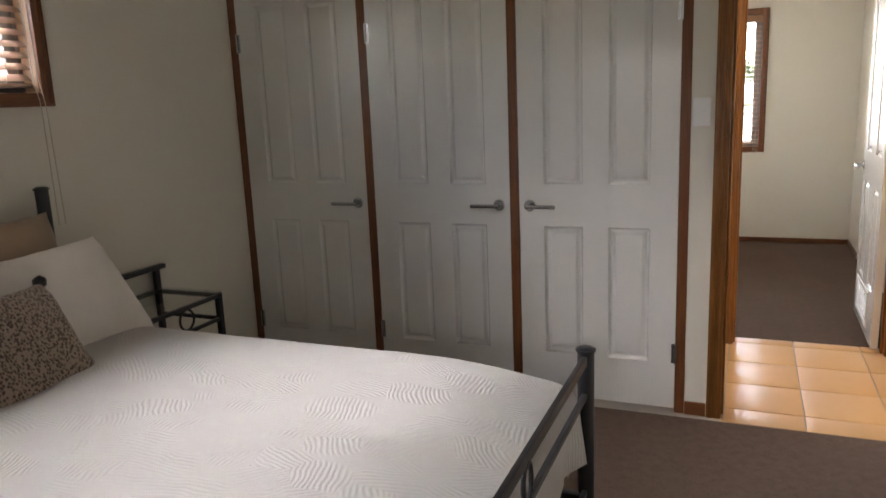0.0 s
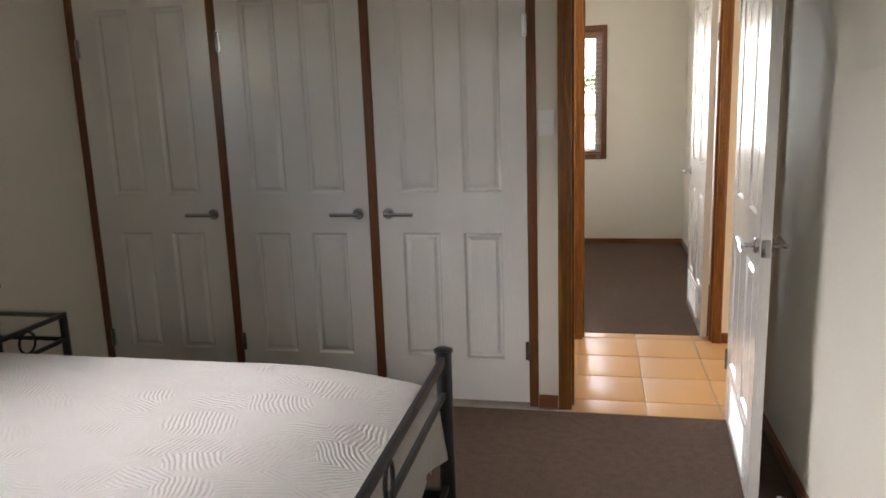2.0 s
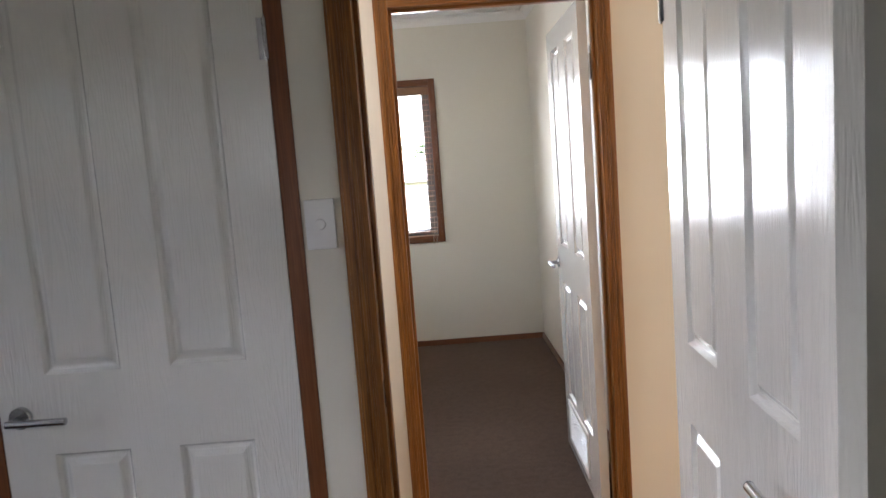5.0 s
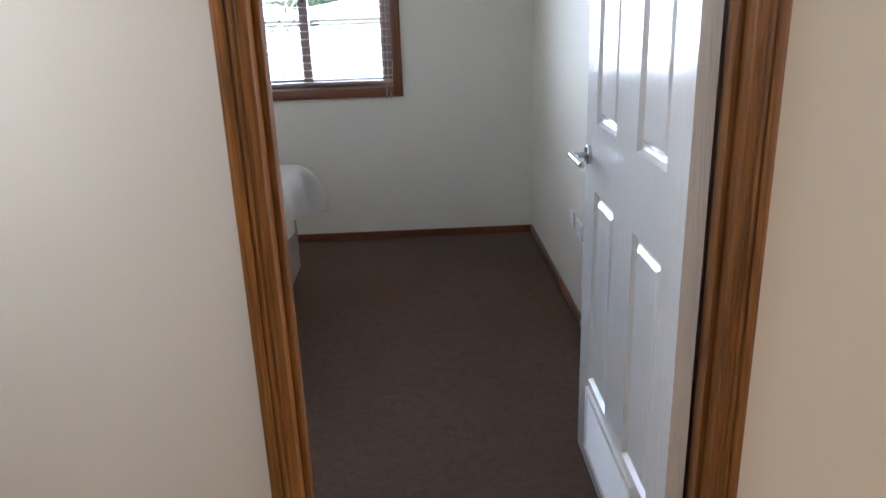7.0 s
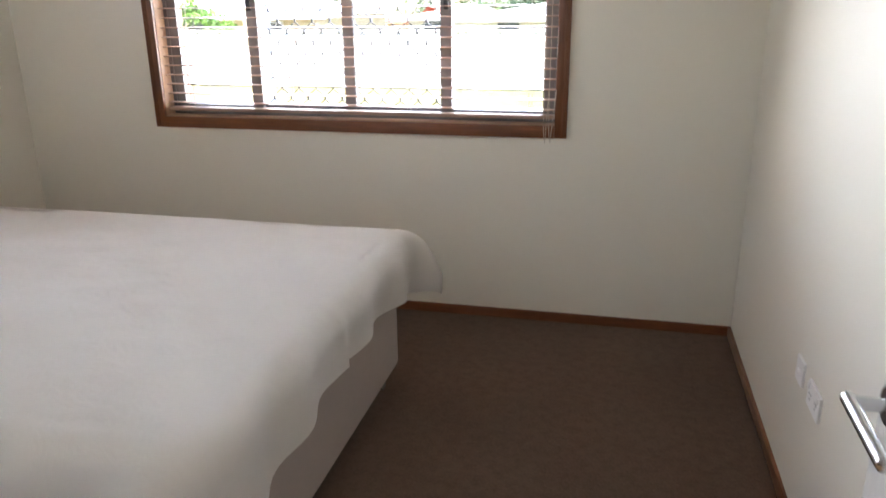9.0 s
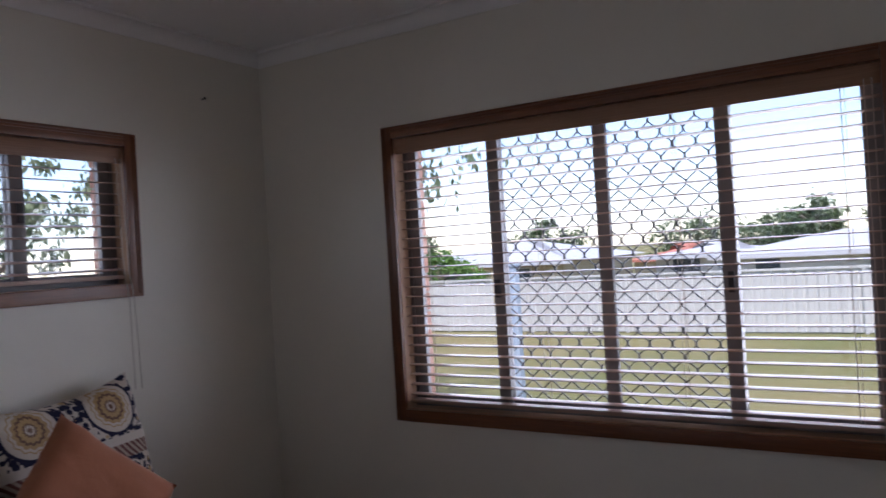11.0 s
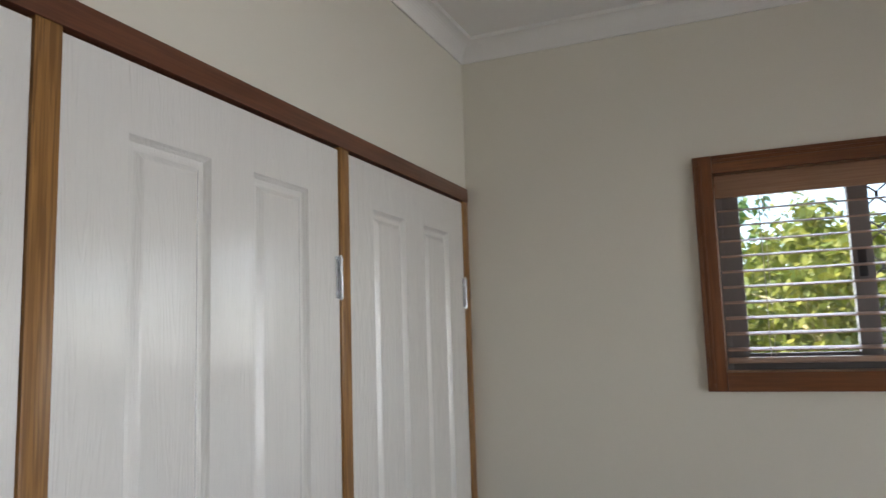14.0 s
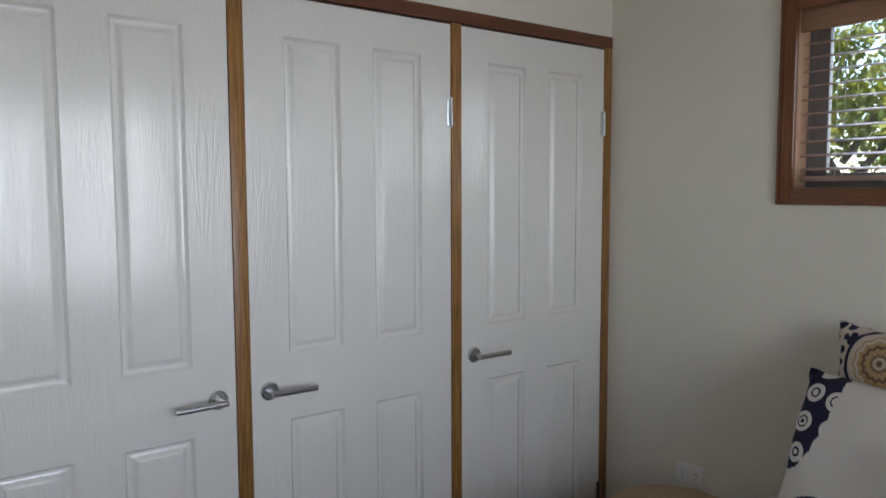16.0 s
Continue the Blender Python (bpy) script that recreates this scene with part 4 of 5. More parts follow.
def black_bed():
    b = top("metal_bed", pose(0, 0, 0), label="black metal bed frame with looped footboard bars", category="bed")

    def post(x, y, h):
        bm = bmesh.new()
        add_rod(bm, (x, y, 0.02), (x, y, h - 0.012), 0.0245, 0.0245, 20)
        add_rod(bm, (x, y, h - 0.012), (x, y, h - 0.006), 0.029, 0.029, 20)
        add_rod(bm, (x, y, h - 0.006), (x, y, h), 0.026, 0.018, 20)
        add_rod(bm, (x, y, 0.0), (x, y, 0.022), 0.033, 0.028, 20)
        part("post", bm, BLACK, b, smooth=True)
    for y in (BY0, BY1):
        post(BX1, y, 0.742)
        post(BX0, y, 1.186)
    for x, hs in ((BX1, (0.706, 0.600, 0.300)), (BX0, (1.03, 0.86, 0.42))):
        for k, z in enumerate(hs):
            boxes("rail", BLACK, b, [(x - 0.008, x + 0.008, BY0, BY1, z - (0.014 if k == 0 else 0.009), z + (0.014 if k == 0 else 0.009))], 0.003)
    for y in (BY0 + 0.02, BY1 - 0.02):
        boxes("side_rail", BLACK, b, [(BX0, BX1, y - 0.015, y + 0.015, 0.255, 0.295)], 0.003)
    for k, y in enumerate((-2.62, -2.45, -2.28, -2.11, -1.94)):
        bm = bmesh.new()
        pts = [(BX1 + 0.004, y + 0.030 * math.sin(t), 0.651 - 0.047 * math.cos(t)) for t in (2 * math.pi * j / 24 for j in range(25))]
        add_tube(bm, pts, 0.0058, 8)
        part("loop", bm, BLACK, b, smooth=True)
        bm = bmesh.new()
        rings = 22
        prev = None
        for j in range(rings + 1):
            z = 0.300 + 0.300 * j / rings
            tw = j * 0.42 if 4 < j < 18 else (4 if j <= 4 else 18) * 0.42
            cur = [bm.verts.new((BX1 + 0.010 * math.cos(tw + q), y + 0.010 * math.sin(tw + q), z)) for q in (math.pi / 4 + n * math.pi / 2 for n in range(4))]
            if prev:
                for n in range(4):
                    bm.faces.new((prev[n], prev[(n + 1) % 4], cur[(n + 1) % 4], cur[n]))
            prev = cur
        part("spindle", bm, BLACK, b, "twisted black bar")
    return b


black_bed()
bm = bmesh.new()
add_box(bm, BX0 + 0.04, BX1 - 0.05, BY0 + 0.03, BY1 - 0.03, 0.30, 0.57, 0.04)
tagged(new("mattress", finish(bm, "mattress", PILLOW, True)), label="white mattress on the black metal bed", category="mattress")


def over_a(side, f):
    return {"x0": 0.02, "x1": 0.30, "y0": 0.34, "y1": 0.34}[side]


cover_bm = drape_bm(BX0 + 0.05, BX1 - 0.105, BY0 + 0.05, BY1 + 0.005, 0.683, over_a, 0.085, 0.028, 0.007, 0.012, 2.0, 0.022)
for v in cover_bm.verts:                                # it slopes down towards the foot and its corner
    s = min(1.0, max(0.0, (v.co.x - (BX1 - 0.46)) / 0.36))
    c = min(1.0, max(0.0, (v.co.y - (BY1 - 0.42)) / 0.42))
    v.co.z -= (0.032 * s ** 1.7 + 0.012 * s * c ** 1.5) * min(1.0, max(0.0, (v.co.z - 0.30) / 0.3))
tagged(new("coverlet", finish(cover_bm, "coverlet", COVER, True)),
       label="white textured coverlet spread over the metal bed", category="bedspread")
cushion("pillow", TANCLOTH, 0.66, 0.44, 0.16, stand(-2.29, -1.66, 0.88, 14, 4), "tan pillow standing against the headboard", 3.0)
cushion("pillow", PILLOW, 0.72, 0.48, 0.20, stand(-2.15, -1.545, 0.778, 33, 3), "white pillow leaning on the headboard", 5.0, "white bed pillows", pinch=0.09)
cushion("pillow", PILLOW, 0.74, 0.50, 0.20, stand(-2.13, -2.46, 0.815, 32, -3), "white pillow leaning on the headboard", 8.0, "white bed pillows", pinch=0.09)
spot = top("cushion", stand(-1.90, -1.885, 0.752, 33, 8, -3), label="brown spotted cushion with black pompoms on the bed", category="cushion")
part("cover", cushion_bm(0.46, 0.42, 0.16, seed=11.0), LEOPARD, spot, "brown spotted cloth", True)
for u, v in ((-1, -1), (1, -1), (1, 1), (-1, 1)):
    bm = bmesh.new()
    bmesh.ops.create_icosphere(bm, subdivisions=3, radius=0.021, matrix=Matrix.Translation((u * 0.232, v * 0.212, 0)))
    for vert in bm.verts:
        vert.co += vert.normal * noise.noise(vert.co * 170) * 0.004
    part("pompom", bm, BLACK, spot, "black pompom", True)


def glass_nightstand():
    n = top("nightstand", pose(0, 0, 0), label="black metal nightstand with a glass top beside the bed", category="nightstand")
    x0, x1, y0, y1, z = -2.445, -2.100, -1.165, -0.745, 0.640
    for x, y, h in ((x0, y0, 0.735), (x0, y1, 0.735), (x1, y0, z), (x1, y1, z)):
        boxes("leg", BLACK, n, [(x - 0.0125, x + 0.0125, y - 0.0125, y + 0.0125, 0, h)], 0.003)
    boxes("back_rail", BLACK, n, [(x0 - 0.016, x0 + 0.016, y0 - 0.05, y1 + 0.05, 0.728, 0.752)], 0.006)
    for d in ((x1 - 0.010, x1 + 0.010, y0, y1, z - 0.02, z - 0.002), (x0 - 0.010, x0 + 0.010, y0, y1, z - 0.02, z - 0.002), (x0, x1, y0 - 0.010, y0 + 0.010, z - 0.02, z - 0.002), (x0, x1, y1 - 0.010, y1 + 0.010, z - 0.02, z - 0.002),
              (x1 - 0.008, x1 + 0.008, y0, y1, z - 0.125, z - 0.109), (x0, x1, y1 - 0.008, y1 + 0.008, z - 0.125, z - 0.109)):
        boxes("rail", BLACK, n, [d], 0.003)
    bm = bmesh.new()
    add_tube(bm, [(x1, (y0 + y1) / 2 + 0.042 * math.sin(t), z - 0.064 + 0.044 * math.cos(t)) for t in (2 * math.pi * j / 28 for j in range(29))], 0.0055, 8)
    part("ring", bm, BLACK, n, smooth=True)
    boxes("glass_top", TABLEGLASS, n, [(x0 + 0.015, x1 + 0.012, y0 - 0.012, y1 + 0.012, z, z + 0.008)], 0.002, "clear glass top")
    boxes("shelf", TABLEGLASS, n, [(x0 + 0.01, x1 - 0.01, y0 + 0.01, y1 - 0.01, 0.20, 0.206)], 0.001, "clear glass shelf")


glass_nightstand()


def plate(name, m, w, h, label, buttons, category, sockets=0):
    """A wall plate; local x to the right, z up, face looks to -y."""
    p = top(name, m, label=label, category=category)
    boxes("cover", PLASTIC, p, [(-w / 2, w / 2, -0.009, 0.0, -h / 2, h / 2)], 0.004)
    for x, z, r in buttons:
        bm = bmesh.new()
        if r > 0:
            add_rod(bm, (x, -0.008, z), (x, -0.014, z), r, r * 0.9, 20)
        else:
            add_box(bm, x - 0.006, x + 0.006, -0.013, -0.008, z - 0.009, z + 0.009, 0.002)
        part("switch", bm, PLASTIC, p, smooth=True)
    for k in range(sockets):
        x = (k - (sockets - 1) / 2) * 0.056
        for dx, ang in ((-0.007, 30), (0.007, -30), (0, 0)):
            # near-black tabs paint the shade of the socket holes
            boxes("slot", DARKFILL, p, [(-0.001, 0.001, -0.0096, -0.008, -0.004, 0.004)], 0, "", pose(x + dx, 0, 0.004 if dx else -0.010, 0, ang, 0))


plate("light_switch", pose(-0.112, 0, 1.352), 0.070, 0.116, "white square light switch plate on the wall", [(0, 0, 0.013)], "light switch")
plate("power_outlet", pose(XL, 1.562, 0.475, 0, 0, 90), 0.116, 0.072, "white double power outlet low on the wall", [(-0.043, 0.022, 0), (0.043, 0.022, 0)], "outlet", 2)
plate("power_outlet", pose(XRB, 2.885, 0.415, 0, 0, -90), 0.116, 0.072, "white double power outlet low on the wall", [(-0.043, 0.022, 0), (0.043, 0.022, 0)], "outlet", 2)
plate("aerial_outlet", pose(XRB, 3.045, 0.420, 0, 0, -90), 0.072, 0.072, "white aerial socket plate low on the wall", [(0, 0, 0.008)], "outlet")
bm = bmesh.new()
add_rod(bm, (XRA - 0.012, -0.790, 0.035), (XRA - 0.086, -0.790, 0.035), 0.007, 0.007, 12)
add_rod(bm, (XRA - 0.086, -0.790, 0.035), (XRA - 0.100, -0.790, 0.035), 0.013, 0.012, 14)
add_rod(bm, (XRA - 0.0128, -0.790, 0.035), (XRA - 0.018, -0.790, 0.035), 0.016, 0.014, 14)
tagged(new("door_stop", finish(bm, "door_stop", PLASTIC, True)), label="white door stop on the baseboard behind the door", category="door stop")
structure("trim_strike_plate", CHROME, [(BO[0] - 0.001, BO[0] + 0.0015, HN + 0.062, HN + 0.090, 0.90, 0.965)], "steel strike plate")
structure("trim_strike_plate", CHROME, [(AO[0] - 0.001, AO[0] + 0.0015, 0.004, 0.030, 0.90, 0.965)], "steel strike plate")


# ---------------------------------------------------------------- second bedroom
EX0, EX1, EY0, EY1 = -2.40, -0.350, 2.03, 3.49


def ensemble_bed():
    b = top("ensemble_bed", pose(0, 0, 0), label="beige fabric bed base with a white mattress on black castors", category="bed")
    boxes("base", BASECLOTH, b, [(EX0, EX1, EY0, EY1, 0.085, 0.375)], 0.018, "beige fabric bed base")
    boxes("mattress", PILLOW, b, [(EX0, EX1, EY0, EY1, 0.376, 0.575)], 0.045, "white mattress")
    for x in (EX0 + 0.08, EX1 - 0.06):
        for y in (EY0 + 0.07, EY1 - 0.07):
            bm = bmesh.new()
            add_rod(bm, (x, y, 0.045), (x, y, 0.088), 0.016, 0.020, 14)
            add_rod(bm, (x - 0.017, y, 0.026), (x + 0.017, y, 0.026), 0.026, 0.026, 18)
            part("castor", bm, BLACK, b, "black castor", True)


ensemble_bed()


def over_b(side, f):
    if side == "x1":
        return 0.235 + 0.15 * max(0.0, 1 - f / 0.34) ** 1.3 + 0.05 * max(0.0, (f - 0.8) / 0.2) ** 2
    if side == "y0":
        return 0.46 - 0.12 * math.exp(-((f - 0.66) / 0.13) ** 2) + 0.03 * math.sin(f * 14)
    return 0.02 if side == "x0" else 0.06 + 0.20 * f ** 9


tagged(new("blanket", finish(drape_bm(EX0 + 0.04, EX1 - 0.01, EY0 + 0.05, EY1 - 0.05, 0.653, over_b, 0.085, 0.024, 0.011, 0.020, 6.0, 0.022, 0.115), "blanket", BLANKET, True)),
       label="white blanket spread loosely over the bed with hanging corners", category="blanket")
cushion("pillow", SUZANI, 0.62, 0.60, 0.20, stand(-2.30, 2.43, 0.852, 15, -1, 1), "patterned square pillow with medallions against the wall", 21.0, "patterned pillows", 0.015)
cushion("pillow", SUZANI, 0.62, 0.60, 0.20, stand(-2.29, 3.02, 0.885, 15, 2, 3), "patterned square pillow with medallions against the wall", 25.0, "patterned pillows", 0.03)
cushion("cushion", NAVY, 0.58, 0.50, 0.18, stand(-2.08, 2.405, 0.795, 24, -4, 0), "white cushion with navy embroidered corners on the bed", 31.0)
cushion("cushion", TERRACLOTH, 0.44, 0.44, 0.15, stand(-1.90, 2.83, 0.870, 28, 2, 42), "plain terracotta cushion standing on one corner", 37.0)
bm = bmesh.new()
bmesh.ops.create_cone(bm, cap_ends=True, segments=56, radius1=0.215, radius2=0.215, depth=0.028, matrix=Matrix.Translation((-2.235, 1.655, 0.425)))
bmesh.ops.bevel(bm, geom=[e for e in bm.edges if len(e.link_faces) == 2 and e.calc_face_angle() > 0.6], offset=0.008, segments=3, affect="EDGES")
stool = top("side_table", pose(0, 0, 0), label="round tan side table between wardrobe and bed", category="side table")
part("tabletop", bm, TABLECLOTH, stool, smooth=True)
for k in range(3):
    a = 0.6 + k * 2 * math.pi / 3
    bm = bmesh.new()
    add_rod(bm, (-2.235 + 0.19 * math.cos(a), 1.655 + 0.19 * math.sin(a), 0), (-2.235 + 0.10 * math.cos(a), 1.655 + 0.10 * math.sin(a), 0.413), 0.013, 0.018, 14)
    part("leg", bm, WOODZ, stool, smooth=True)
bm = bmesh.new()
add_rod(bm, (XL, 3.833, 2.330), (XL + 0.022, 3.833, 2.334), 0.0022, 0.0022, 8)
add_rod(bm, (XL + 0.020, 3.833, 2.3335), (XL + 0.024, 3.833, 2.3345), 0.006, 0.006, 10)
tagged(new("nail", finish(bm, "nail", BLACK)), label="dark nail in the wall", category="nail")


# ---------------------------------------------------------------- outside
GZ = -0.50
bm = bmesh.new()
add_quad(bm, (-900, -900, GZ), (900, -900, GZ), (900, 900, GZ), (-900, 900, GZ))
tagged(new("ground", finish(bm, "ground", LAWN)), label="patchy green and straw-coloured lawn", kind="structure")
# brick skin and eaves of the house itself
for nm, axis, face, thick, a0, a1, hole in (("wall_brick_north", 0, YF + 0.14, 0.11, XL - 0.25, XRB + 4.0, (WN[0] + TW - 0.02, WN[1] - TW + 0.02, WN[2] + TW - 0.05, WN[3] - TW + 0.03)),
                                            ("wall_brick_west", 1, XL - 0.14, -0.11, 0.58, YF + 0.14, (WW[0] + TW - 0.02, WW[1] - TW + 0.02, WW[2] + TW - 0.05, WW[3] - TW + 0.03)),
                                            ("wall_brick_west_bedroom", 1, XL - 0.14, -0.11, YS - 0.1, 0.58, (WA[0] + TW - 0.02, WA[1] - TW + 0.02, WA[2] + TW - 0.05, WA[3] - TW + 0.03))):
    wob = opening_wall(nm, axis, face, thick, a0, a1, hole, MORTAR)
    course = 0.086
    bmk = bmesh.new()
    add_box(bmk, -0.055, 0.055, -0.056, 0.056, -0.038, 0.038, 0.004)
    half = finish(bmk, "brick", BRICK)
    bmk = bmesh.new()
    add_box(bmk, -0.110, 0.110, -0.056, 0.056, -0.038, 0.038, 0.004)
    full = finish(bmk, "brick", BRICK)
    z = hole[2] - 0.10
    k = 0
    mid = face + thick / 2 + math.copysign(0.004, thick)
    while z < hole[3] + 0.10:
        for side, edge in ((-1, hole[0]), (1, hole[1])):
            lng = k % 2 == 0
            jut = 0.006
            c = edge + side * ((0.110 if lng else 0.055) - jut)
            ob = new("brick", full if lng else half)
            ob.parent = wob
            ob.matrix_basis = pose(c, mid, z) if axis == 0 else pose(mid, c, z, 0, 0, 90)
        z += course
        k += 1
structure("roof", ROOFR, [(XL - 0.30, 6.6, YS - 0.7, YF + 0.30, 2.74, 2.95)], "house roof")


def fence(y, x0, x1, h):
    f = top("fence", pose(0, y, GZ), label="cream ribbed steel fence across the lawn", category="fence")
    bm = bmesh.new()
    prof = []
    x = 0.0
    while x < 2.36:
        prof += [(x, 0.0), (x + 0.10, 0.0), (x + 0.115, 0.028), (x + 0.175, 0.028), (x + 0.19, 0.0)]
        x += 0.2
    lo = [bm.verts.new((p[0], p[1], 0.03)) for p in prof]
    hi = [bm.verts.new((p[0], p[1], h - 0.03)) for p in prof]
    for k in range(len(prof) - 1):
        bm.faces.new((lo[k], lo[k + 1], hi[k + 1], hi[k]))
    sheet = finish(bm, "panel", FENCE)
    bm = bmesh.new()
    add_box(bm, -0.03, 0.03, -0.03, 0.05, 0, h, 0.004)
    pst = finish(bm, "post", FENCE)
    bm = bmesh.new()
    add_box(bm, 0.03, 2.37, -0.025, 0.045, h - 0.05, h, 0.004)
    rl = finish(bm, "rail", FENCE)
    x = x0
    while x < x1:
        for nm, me in (("panel", sheet), ("post", pst), ("rail", rl)):
            ob = new(nm, me)
            ob.parent = f
            ob.matrix_basis = pose(x, 0.0, 0)
        x += 2.4


fence(18.2, -34.0, 26.0, 1.36)


def house(x0, x1, y0, y1, h, rise, wall, roof, label, windows=(), hip=1.0):
    b = top("house", pose(0, 0, GZ), label=label, category="house")
    boxes("wall", wall, b, [(x0, x1, y0, y1, 0, h)])
    bm = bmesh.new()
    o, yc = 0.5, (y0 + y1) / 2
    inset = hip * (y1 - y0) / 2
    base = [(x0 - o, y0 - o, h), (x1 + o, y0 - o, h), (x1 + o, y1 + o, h), (x0 - o, y1 + o, h)]
    r0, r1 = (x0 - o + inset, yc, h + rise), (x1 + o - inset, yc, h + rise)
    for f in ((base[0], base[1], r1, r0), (base[2], base[3], r0, r1), (base[1], base[2], r1), (base[3], base[0], r0), tuple(base)):
        add_quad(bm, *f)
    add_box(bm, x0 - o - 0.06, x1 + o + 0.06, y0 - o - 0.10, y0 - o, h - 0.12, h + 0.02)
    part("roof", bm, roof, b)
    for wx, ww, wz, wh in windows:
        win = boxes("window", RENDER, b, [(wx - ww / 2 - 0.06, wx + ww / 2 + 0.06, y0 - 0.05, y0 - 0.005, wz - 0.06, wz + wh + 0.06)], 0, "white window frame")
        boxes("pane", WINDARK, win, [(wx - ww / 2, wx + ww / 2, y0 - 0.07, y0 - 0.051, wz, wz + wh)])


house(-4.3, 9.0, 26.0, 33.0, 1.50, 0.62, RENDER, ROOFW, "low white house with a pale roof behind the fence", [(-3.2, 0.7, 0.95, 0.38), (2.0, 1.4, 0.8, 0.55)])
house(-16.2, -9.9, 26.0, 34.0, 1.60, 0.90, TANBOX, ROOFW, "house with a pale steel roof behind the fence", [(-14.8, 1.2, 0.75, 0.6), (-11.8, 1.2, 0.75, 0.6)])
house(-9.4, -5.0, 36.0, 43.0, 1.35, 0.55, RENDER, ROOFW, "distant white house with a pale roof", [(-8.0, 1.2, 0.6, 0.6)])
house(-13.5, -8.5, 46.0, 54.0, 1.0, 0.85, TANBOX, ROOFR, "distant house with a red tiled roof", [(-11.0, 1.6, 0.3, 0.6)])
pst = top("garden_post", pose(-3.02, 8.0, GZ), label="grey-blue steel post on the lawn with a tan box", category="post")
boxes("post", POSTBLUE, pst, [(-0.045, 0.045, -0.045, 0.045, 0, 1.90)], 0.006)
boxes("box", TANBOX, pst, [(-0.20, -0.05, -0.06, 0.06, 1.52, 1.88)], 0.012, "tan plastic box")
boxes("cap", POSTBLUE, pst, [(-0.055, 0.055, -0.055, 0.055, 1.90, 1.93)], 0.006)


def leaf_card(bm, c, axis, up, ln, wd):
    side = axis.cross(up).normalized() * wd
    bm.faces.new([bm.verts.new(p) for p in (c, c + axis * ln * 0.5 + side, c + axis * ln, c + axis * ln * 0.5 - side)])


def tree(x, y, h, spread, leaf, clumps, per, size, label, seed, trunk=0.10, low=0.25, name="tree", droop=0.3, bark=BARK):
    rnd = random.Random(seed)
    t = top(name, pose(x, y, GZ), label=label, category="shrub" if name == "shrub" else "tree")
    bm = bmesh.new()
    tips = []
    add_tube(bm, [(0, 0, 0), (0.05 * h * rnd.uniform(-1, 1), 0.05 * h * rnd.uniform(-1, 1), h * 0.4), (0.08 * h * rnd.uniform(-1, 1), 0.08 * h * rnd.uniform(-1, 1), h * 0.8)], [trunk, trunk * 0.7, trunk * 0.25], 9)
    for k in range(9):
        a = k * 2.4 + rnd.uniform(-0.4, 0.4)
        z = h * rnd.uniform(low, 0.7)
        e = Vector((math.cos(a) * spread * rnd.uniform(0.4, 0.9), math.sin(a) * spread * rnd.uniform(0.4, 0.9), min(h * 0.97, z + h * rnd.uniform(0.08, 0.32))))
        s = Vector((0, 0, z))
        add_tube(bm, [s, s.lerp(e, 0.5) + Vector((0, 0, 0.04 * h)), e], [trunk * 0.4, trunk * 0.25, trunk * 0.08], 6)
        tips.append(e)
    part("trunk", bm, bark, t, smooth=True)
    bm = bmesh.new()
    for k in range(clumps):
        a, q = rnd.uniform(0, 6.283), rnd.random() ** 0.5
        z = rnd.uniform(low, 1.0)
        prof = math.sin(math.pi * min(1.0, max(0.06, (z - low) / (1.02 - low))) ** 0.8) ** 0.6
        if k < len(tips):
            c = tips[k]
        else:
            c = Vector((math.cos(a) * q * spread * prof, math.sin(a) * q * spread * prof, z * h)) * rnd.uniform(0.85, 1.1)
        cr = rnd.uniform(0.10, 0.22) * spread
        for _ in range(per):
            d = Vector((rnd.gauss(0, 1), rnd.gauss(0, 1), rnd.gauss(0, 0.8)))
            p = c + d * cr * 0.5
            ax = Vector((rnd.uniform(-1, 1), rnd.uniform(-1, 1), rnd.uniform(-1, 0.6) - droop)).normalized()
            up = Vector((rnd.uniform(-1, 1), rnd.uniform(-1, 1), rnd.uniform(0.2, 1))).normalized()
            s = size * rnd.uniform(0.6, 1.4)
            leaf_card(bm, p, ax, up, s, s * 0.24)
    me = finish_raw(bm, "crown", leaf)
    ob = new("crown", me)
    ob.parent = t
    return t


def finish_raw(bm, name, material):
    me = bpy.data.meshes.new(name)
    bm.to_mesh(me)
    bm.free()
    me.materials.append(material)
    return me


tree(-6.5, 2.45, 2.95, 1.05, LEAFY, 110, 80, 0.10, "yellow-green feathery shrub with pale canes outside the window", 3, 0.05, 0.2, "shrub", 0.5, CANE)
tree(-9.0, 4.3, 3.35, 1.35, LEAFG, 140, 90, 0.10, "dense green tree outside the window", 5, 0.11, 0.12)
tree(-8.4, 2.5, 3.15, 1.6, LEAFY, 140, 90, 0.10, "yellow-green bushy tree outside the window", 8, 0.09, 0.15)
tree(-10.5, 6.6, 4.9, 1.35, LEAFGUM, 95, 60, 0.12, "grey-green gum tree with thin drooping leaves", 12, 0.13, 0.22, droop=0.9)
tree(-7.6, -0.3, 3.5, 1.8, LEAFY, 170, 110, 0.09, "dense yellow-green tree beside the house", 27, 0.10, 0.12)
tree(-12.0, 0.6, 4.4, 2.4, LEAFG, 130, 55, 0.17, "dense green tree in the garden", 14, 0.15, 0.15)
tree(-11.6, 10.3, 5.2, 1.35, LEAFGUM, 44, 36, 0.14, "grey-green gum tree with drooping branches", 17, 0.12, 0.40, droop=0.9)
tree(-11.3, 19.8, 2.1, 1.5, LEAFG, 90, 60, 0.14, "round green bush behind the fence", 21, 0.09, 0.08)
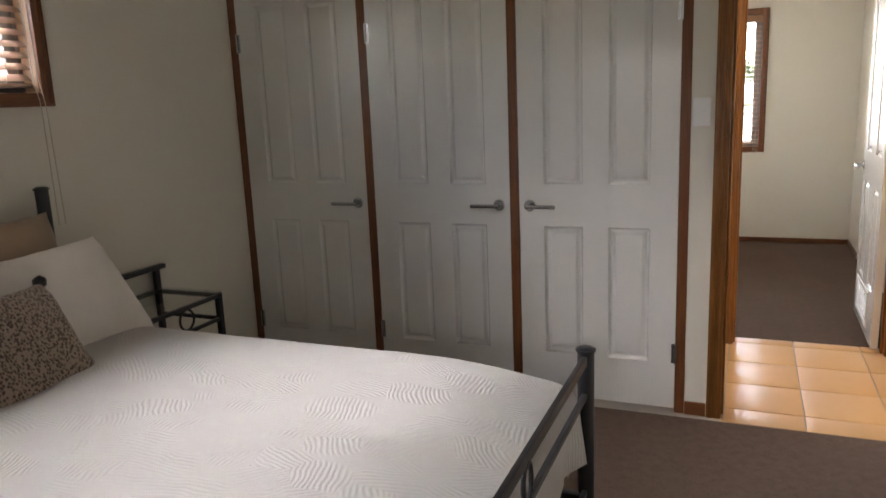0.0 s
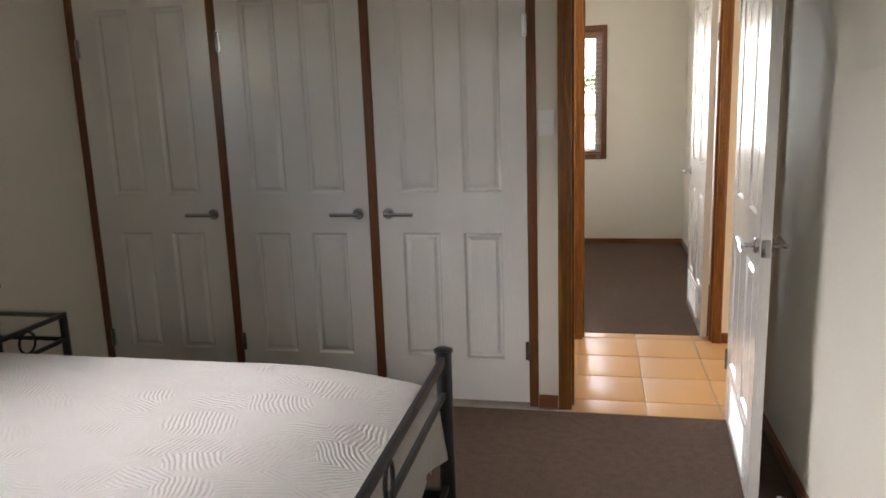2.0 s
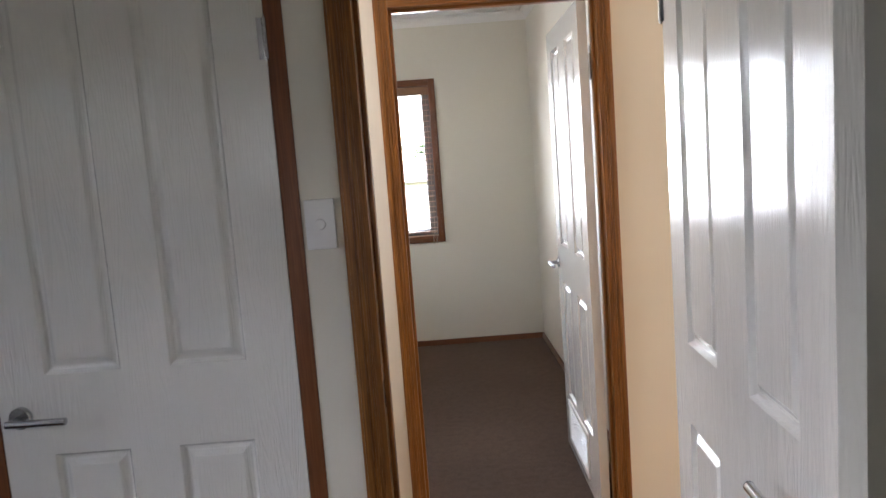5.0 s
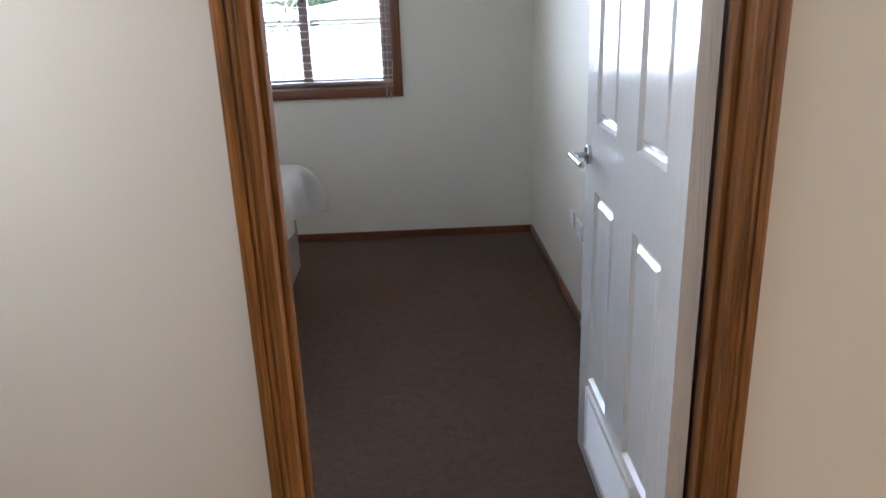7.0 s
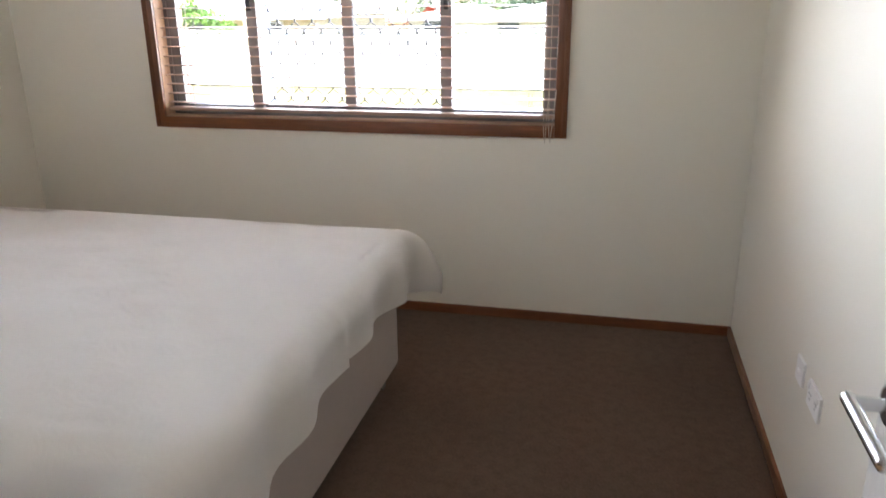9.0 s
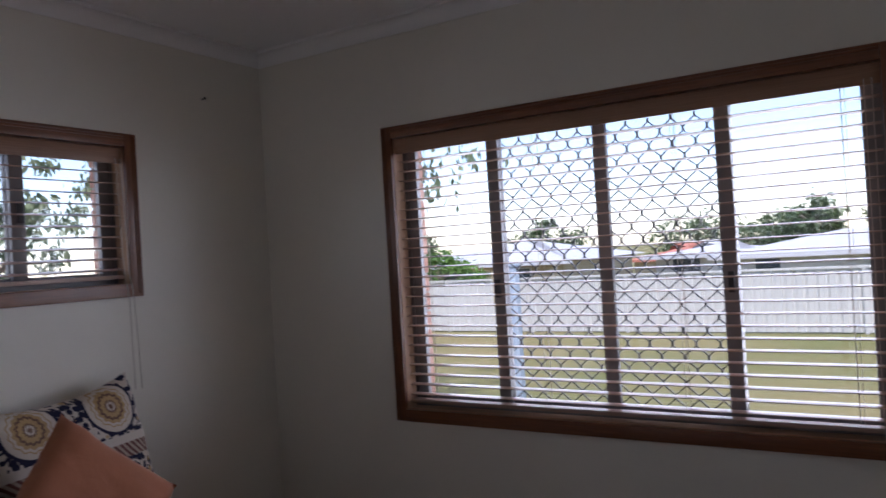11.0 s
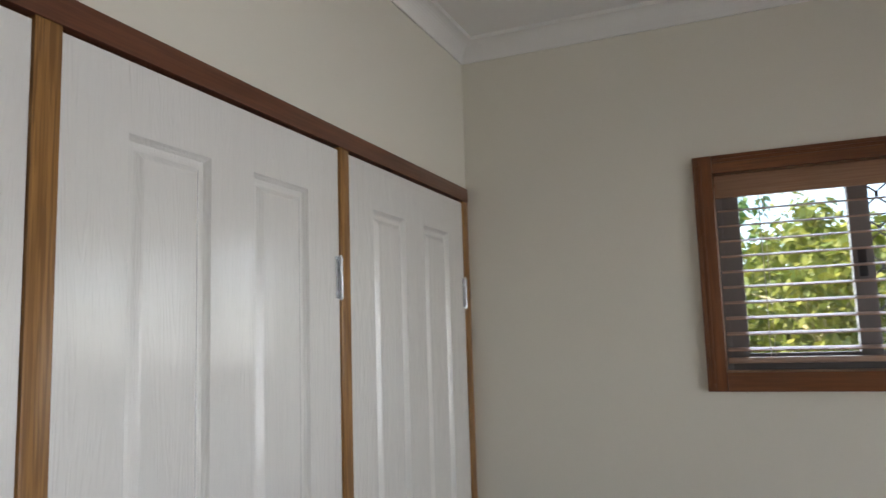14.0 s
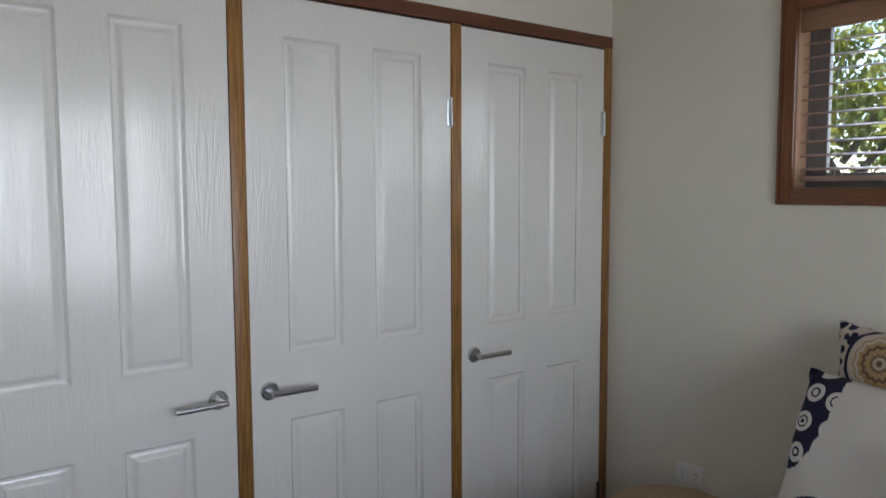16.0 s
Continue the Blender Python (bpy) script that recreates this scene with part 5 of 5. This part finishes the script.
tree(-5.9, 8.7, 5.6, 2.3, LEAFGUM, 60, 34, 0.13, "gum tree with hanging leafy branches beside the lawn", 23, 0.10, 0.50, droop=1.2)
for k, (x, y, h, s) in enumerate(((-34, 52, 3.6, 3.0), (-25, 60, 4.2, 4.0), (-14, 66, 3.9, 5.0), (-7, 58, 3.3, 4.0), (-3.5, 45, 3.6, 2.4), (1.0, 52, 3.4, 3.2), (6.5, 47, 3.8, 3.6), (14, 55, 4.2, 4.4))):
    tree(x, y, h, s, LEAFFAR, 80, 40, 0.34, "broad dark green tree in the distance", 40 + k, 0.2, 0.1)
pk = top("folded_umbrella", pose(-5.55, 2.15, GZ, -25, 4, 0), label="folded pink garden umbrella leaning among the shrubs", category="umbrella")
bm = bmesh.new()
add_rod(bm, (0, 0, 0), (0, 0, 2.43), 0.016, 0.014, 12)
part("pole", bm, POSTBLUE, pk, smooth=True)
bm = bmesh.new()
add_rod(bm, (0, 0, 1.92), (0, 0, 2.26), 0.065, 0.052, 12)
add_rod(bm, (0, 0, 2.26), (0, 0, 2.40), 0.052, 0.015, 12)
for v in bm.verts:
    a = math.atan2(v.co.y, v.co.x)
    v.co.x *= 1 + 0.2 * math.sin(a * 6)
    v.co.y *= 1 + 0.2 * math.sin(a * 6)
part("canopy", bm, PINK, pk, "pink folded canvas", True)
nb = top("garden_shed", pose(-11.4, 6.4, GZ), label="low tan shed with a pale flat roof beyond the trees", category="shed")
boxes("wall", TANBOX, nb, [(-2.0, 1.2, -1.0, 4.6, 0, 1.78)])
boxes("roof", ROOFW, nb, [(-2.3, 1.5, -1.3, 4.9, 1.78, 1.90)], 0.01)

# ---------------------------------------------------------------- hall tiles
TP, TQ, TX, TY = 0.336, 0.325, 0.350, 0.118
shapes = {}


def lay_tile(x0, x1, y0, y1):
    size = (round(x1 - x0, 3), round(y1 - y0, 3))
    if size not in shapes:
        bm = bmesh.new()
        add_box(bm, -size[0] / 2 + 0.003, size[0] / 2 - 0.003, -size[1] / 2 + 0.003, size[1] / 2 - 0.003, -0.012, 0.0, 0.0025)
        shapes[size] = finish(bm, "tile", TILE, True)
    ob = new("tile", shapes[size])
    ob.parent = hall_floor
    ob.matrix_basis = pose((x0 + x1) / 2, (y0 + y1) / 2, random.uniform(-0.0006, 0.0006), random.uniform(-0.1, 0.1), random.uniform(-0.1, 0.1), 0)


for i in range(-4, 15):
    xa, xb = TX + i * TP, TX + (i + 1) * TP
    for k in range(3):
        lay_tile(xa, xb, TY + k * TQ, TY + (k + 1) * TQ)
    for (d0, d1), ya, yb in ((AO, -0.045, TY), (BO, TY + 3 * TQ, 1.19)):
        if min(xb, d1) - max(xa, d0) > 0.01:
            lay_tile(max(xa, d0), min(xb, d1), ya, yb)
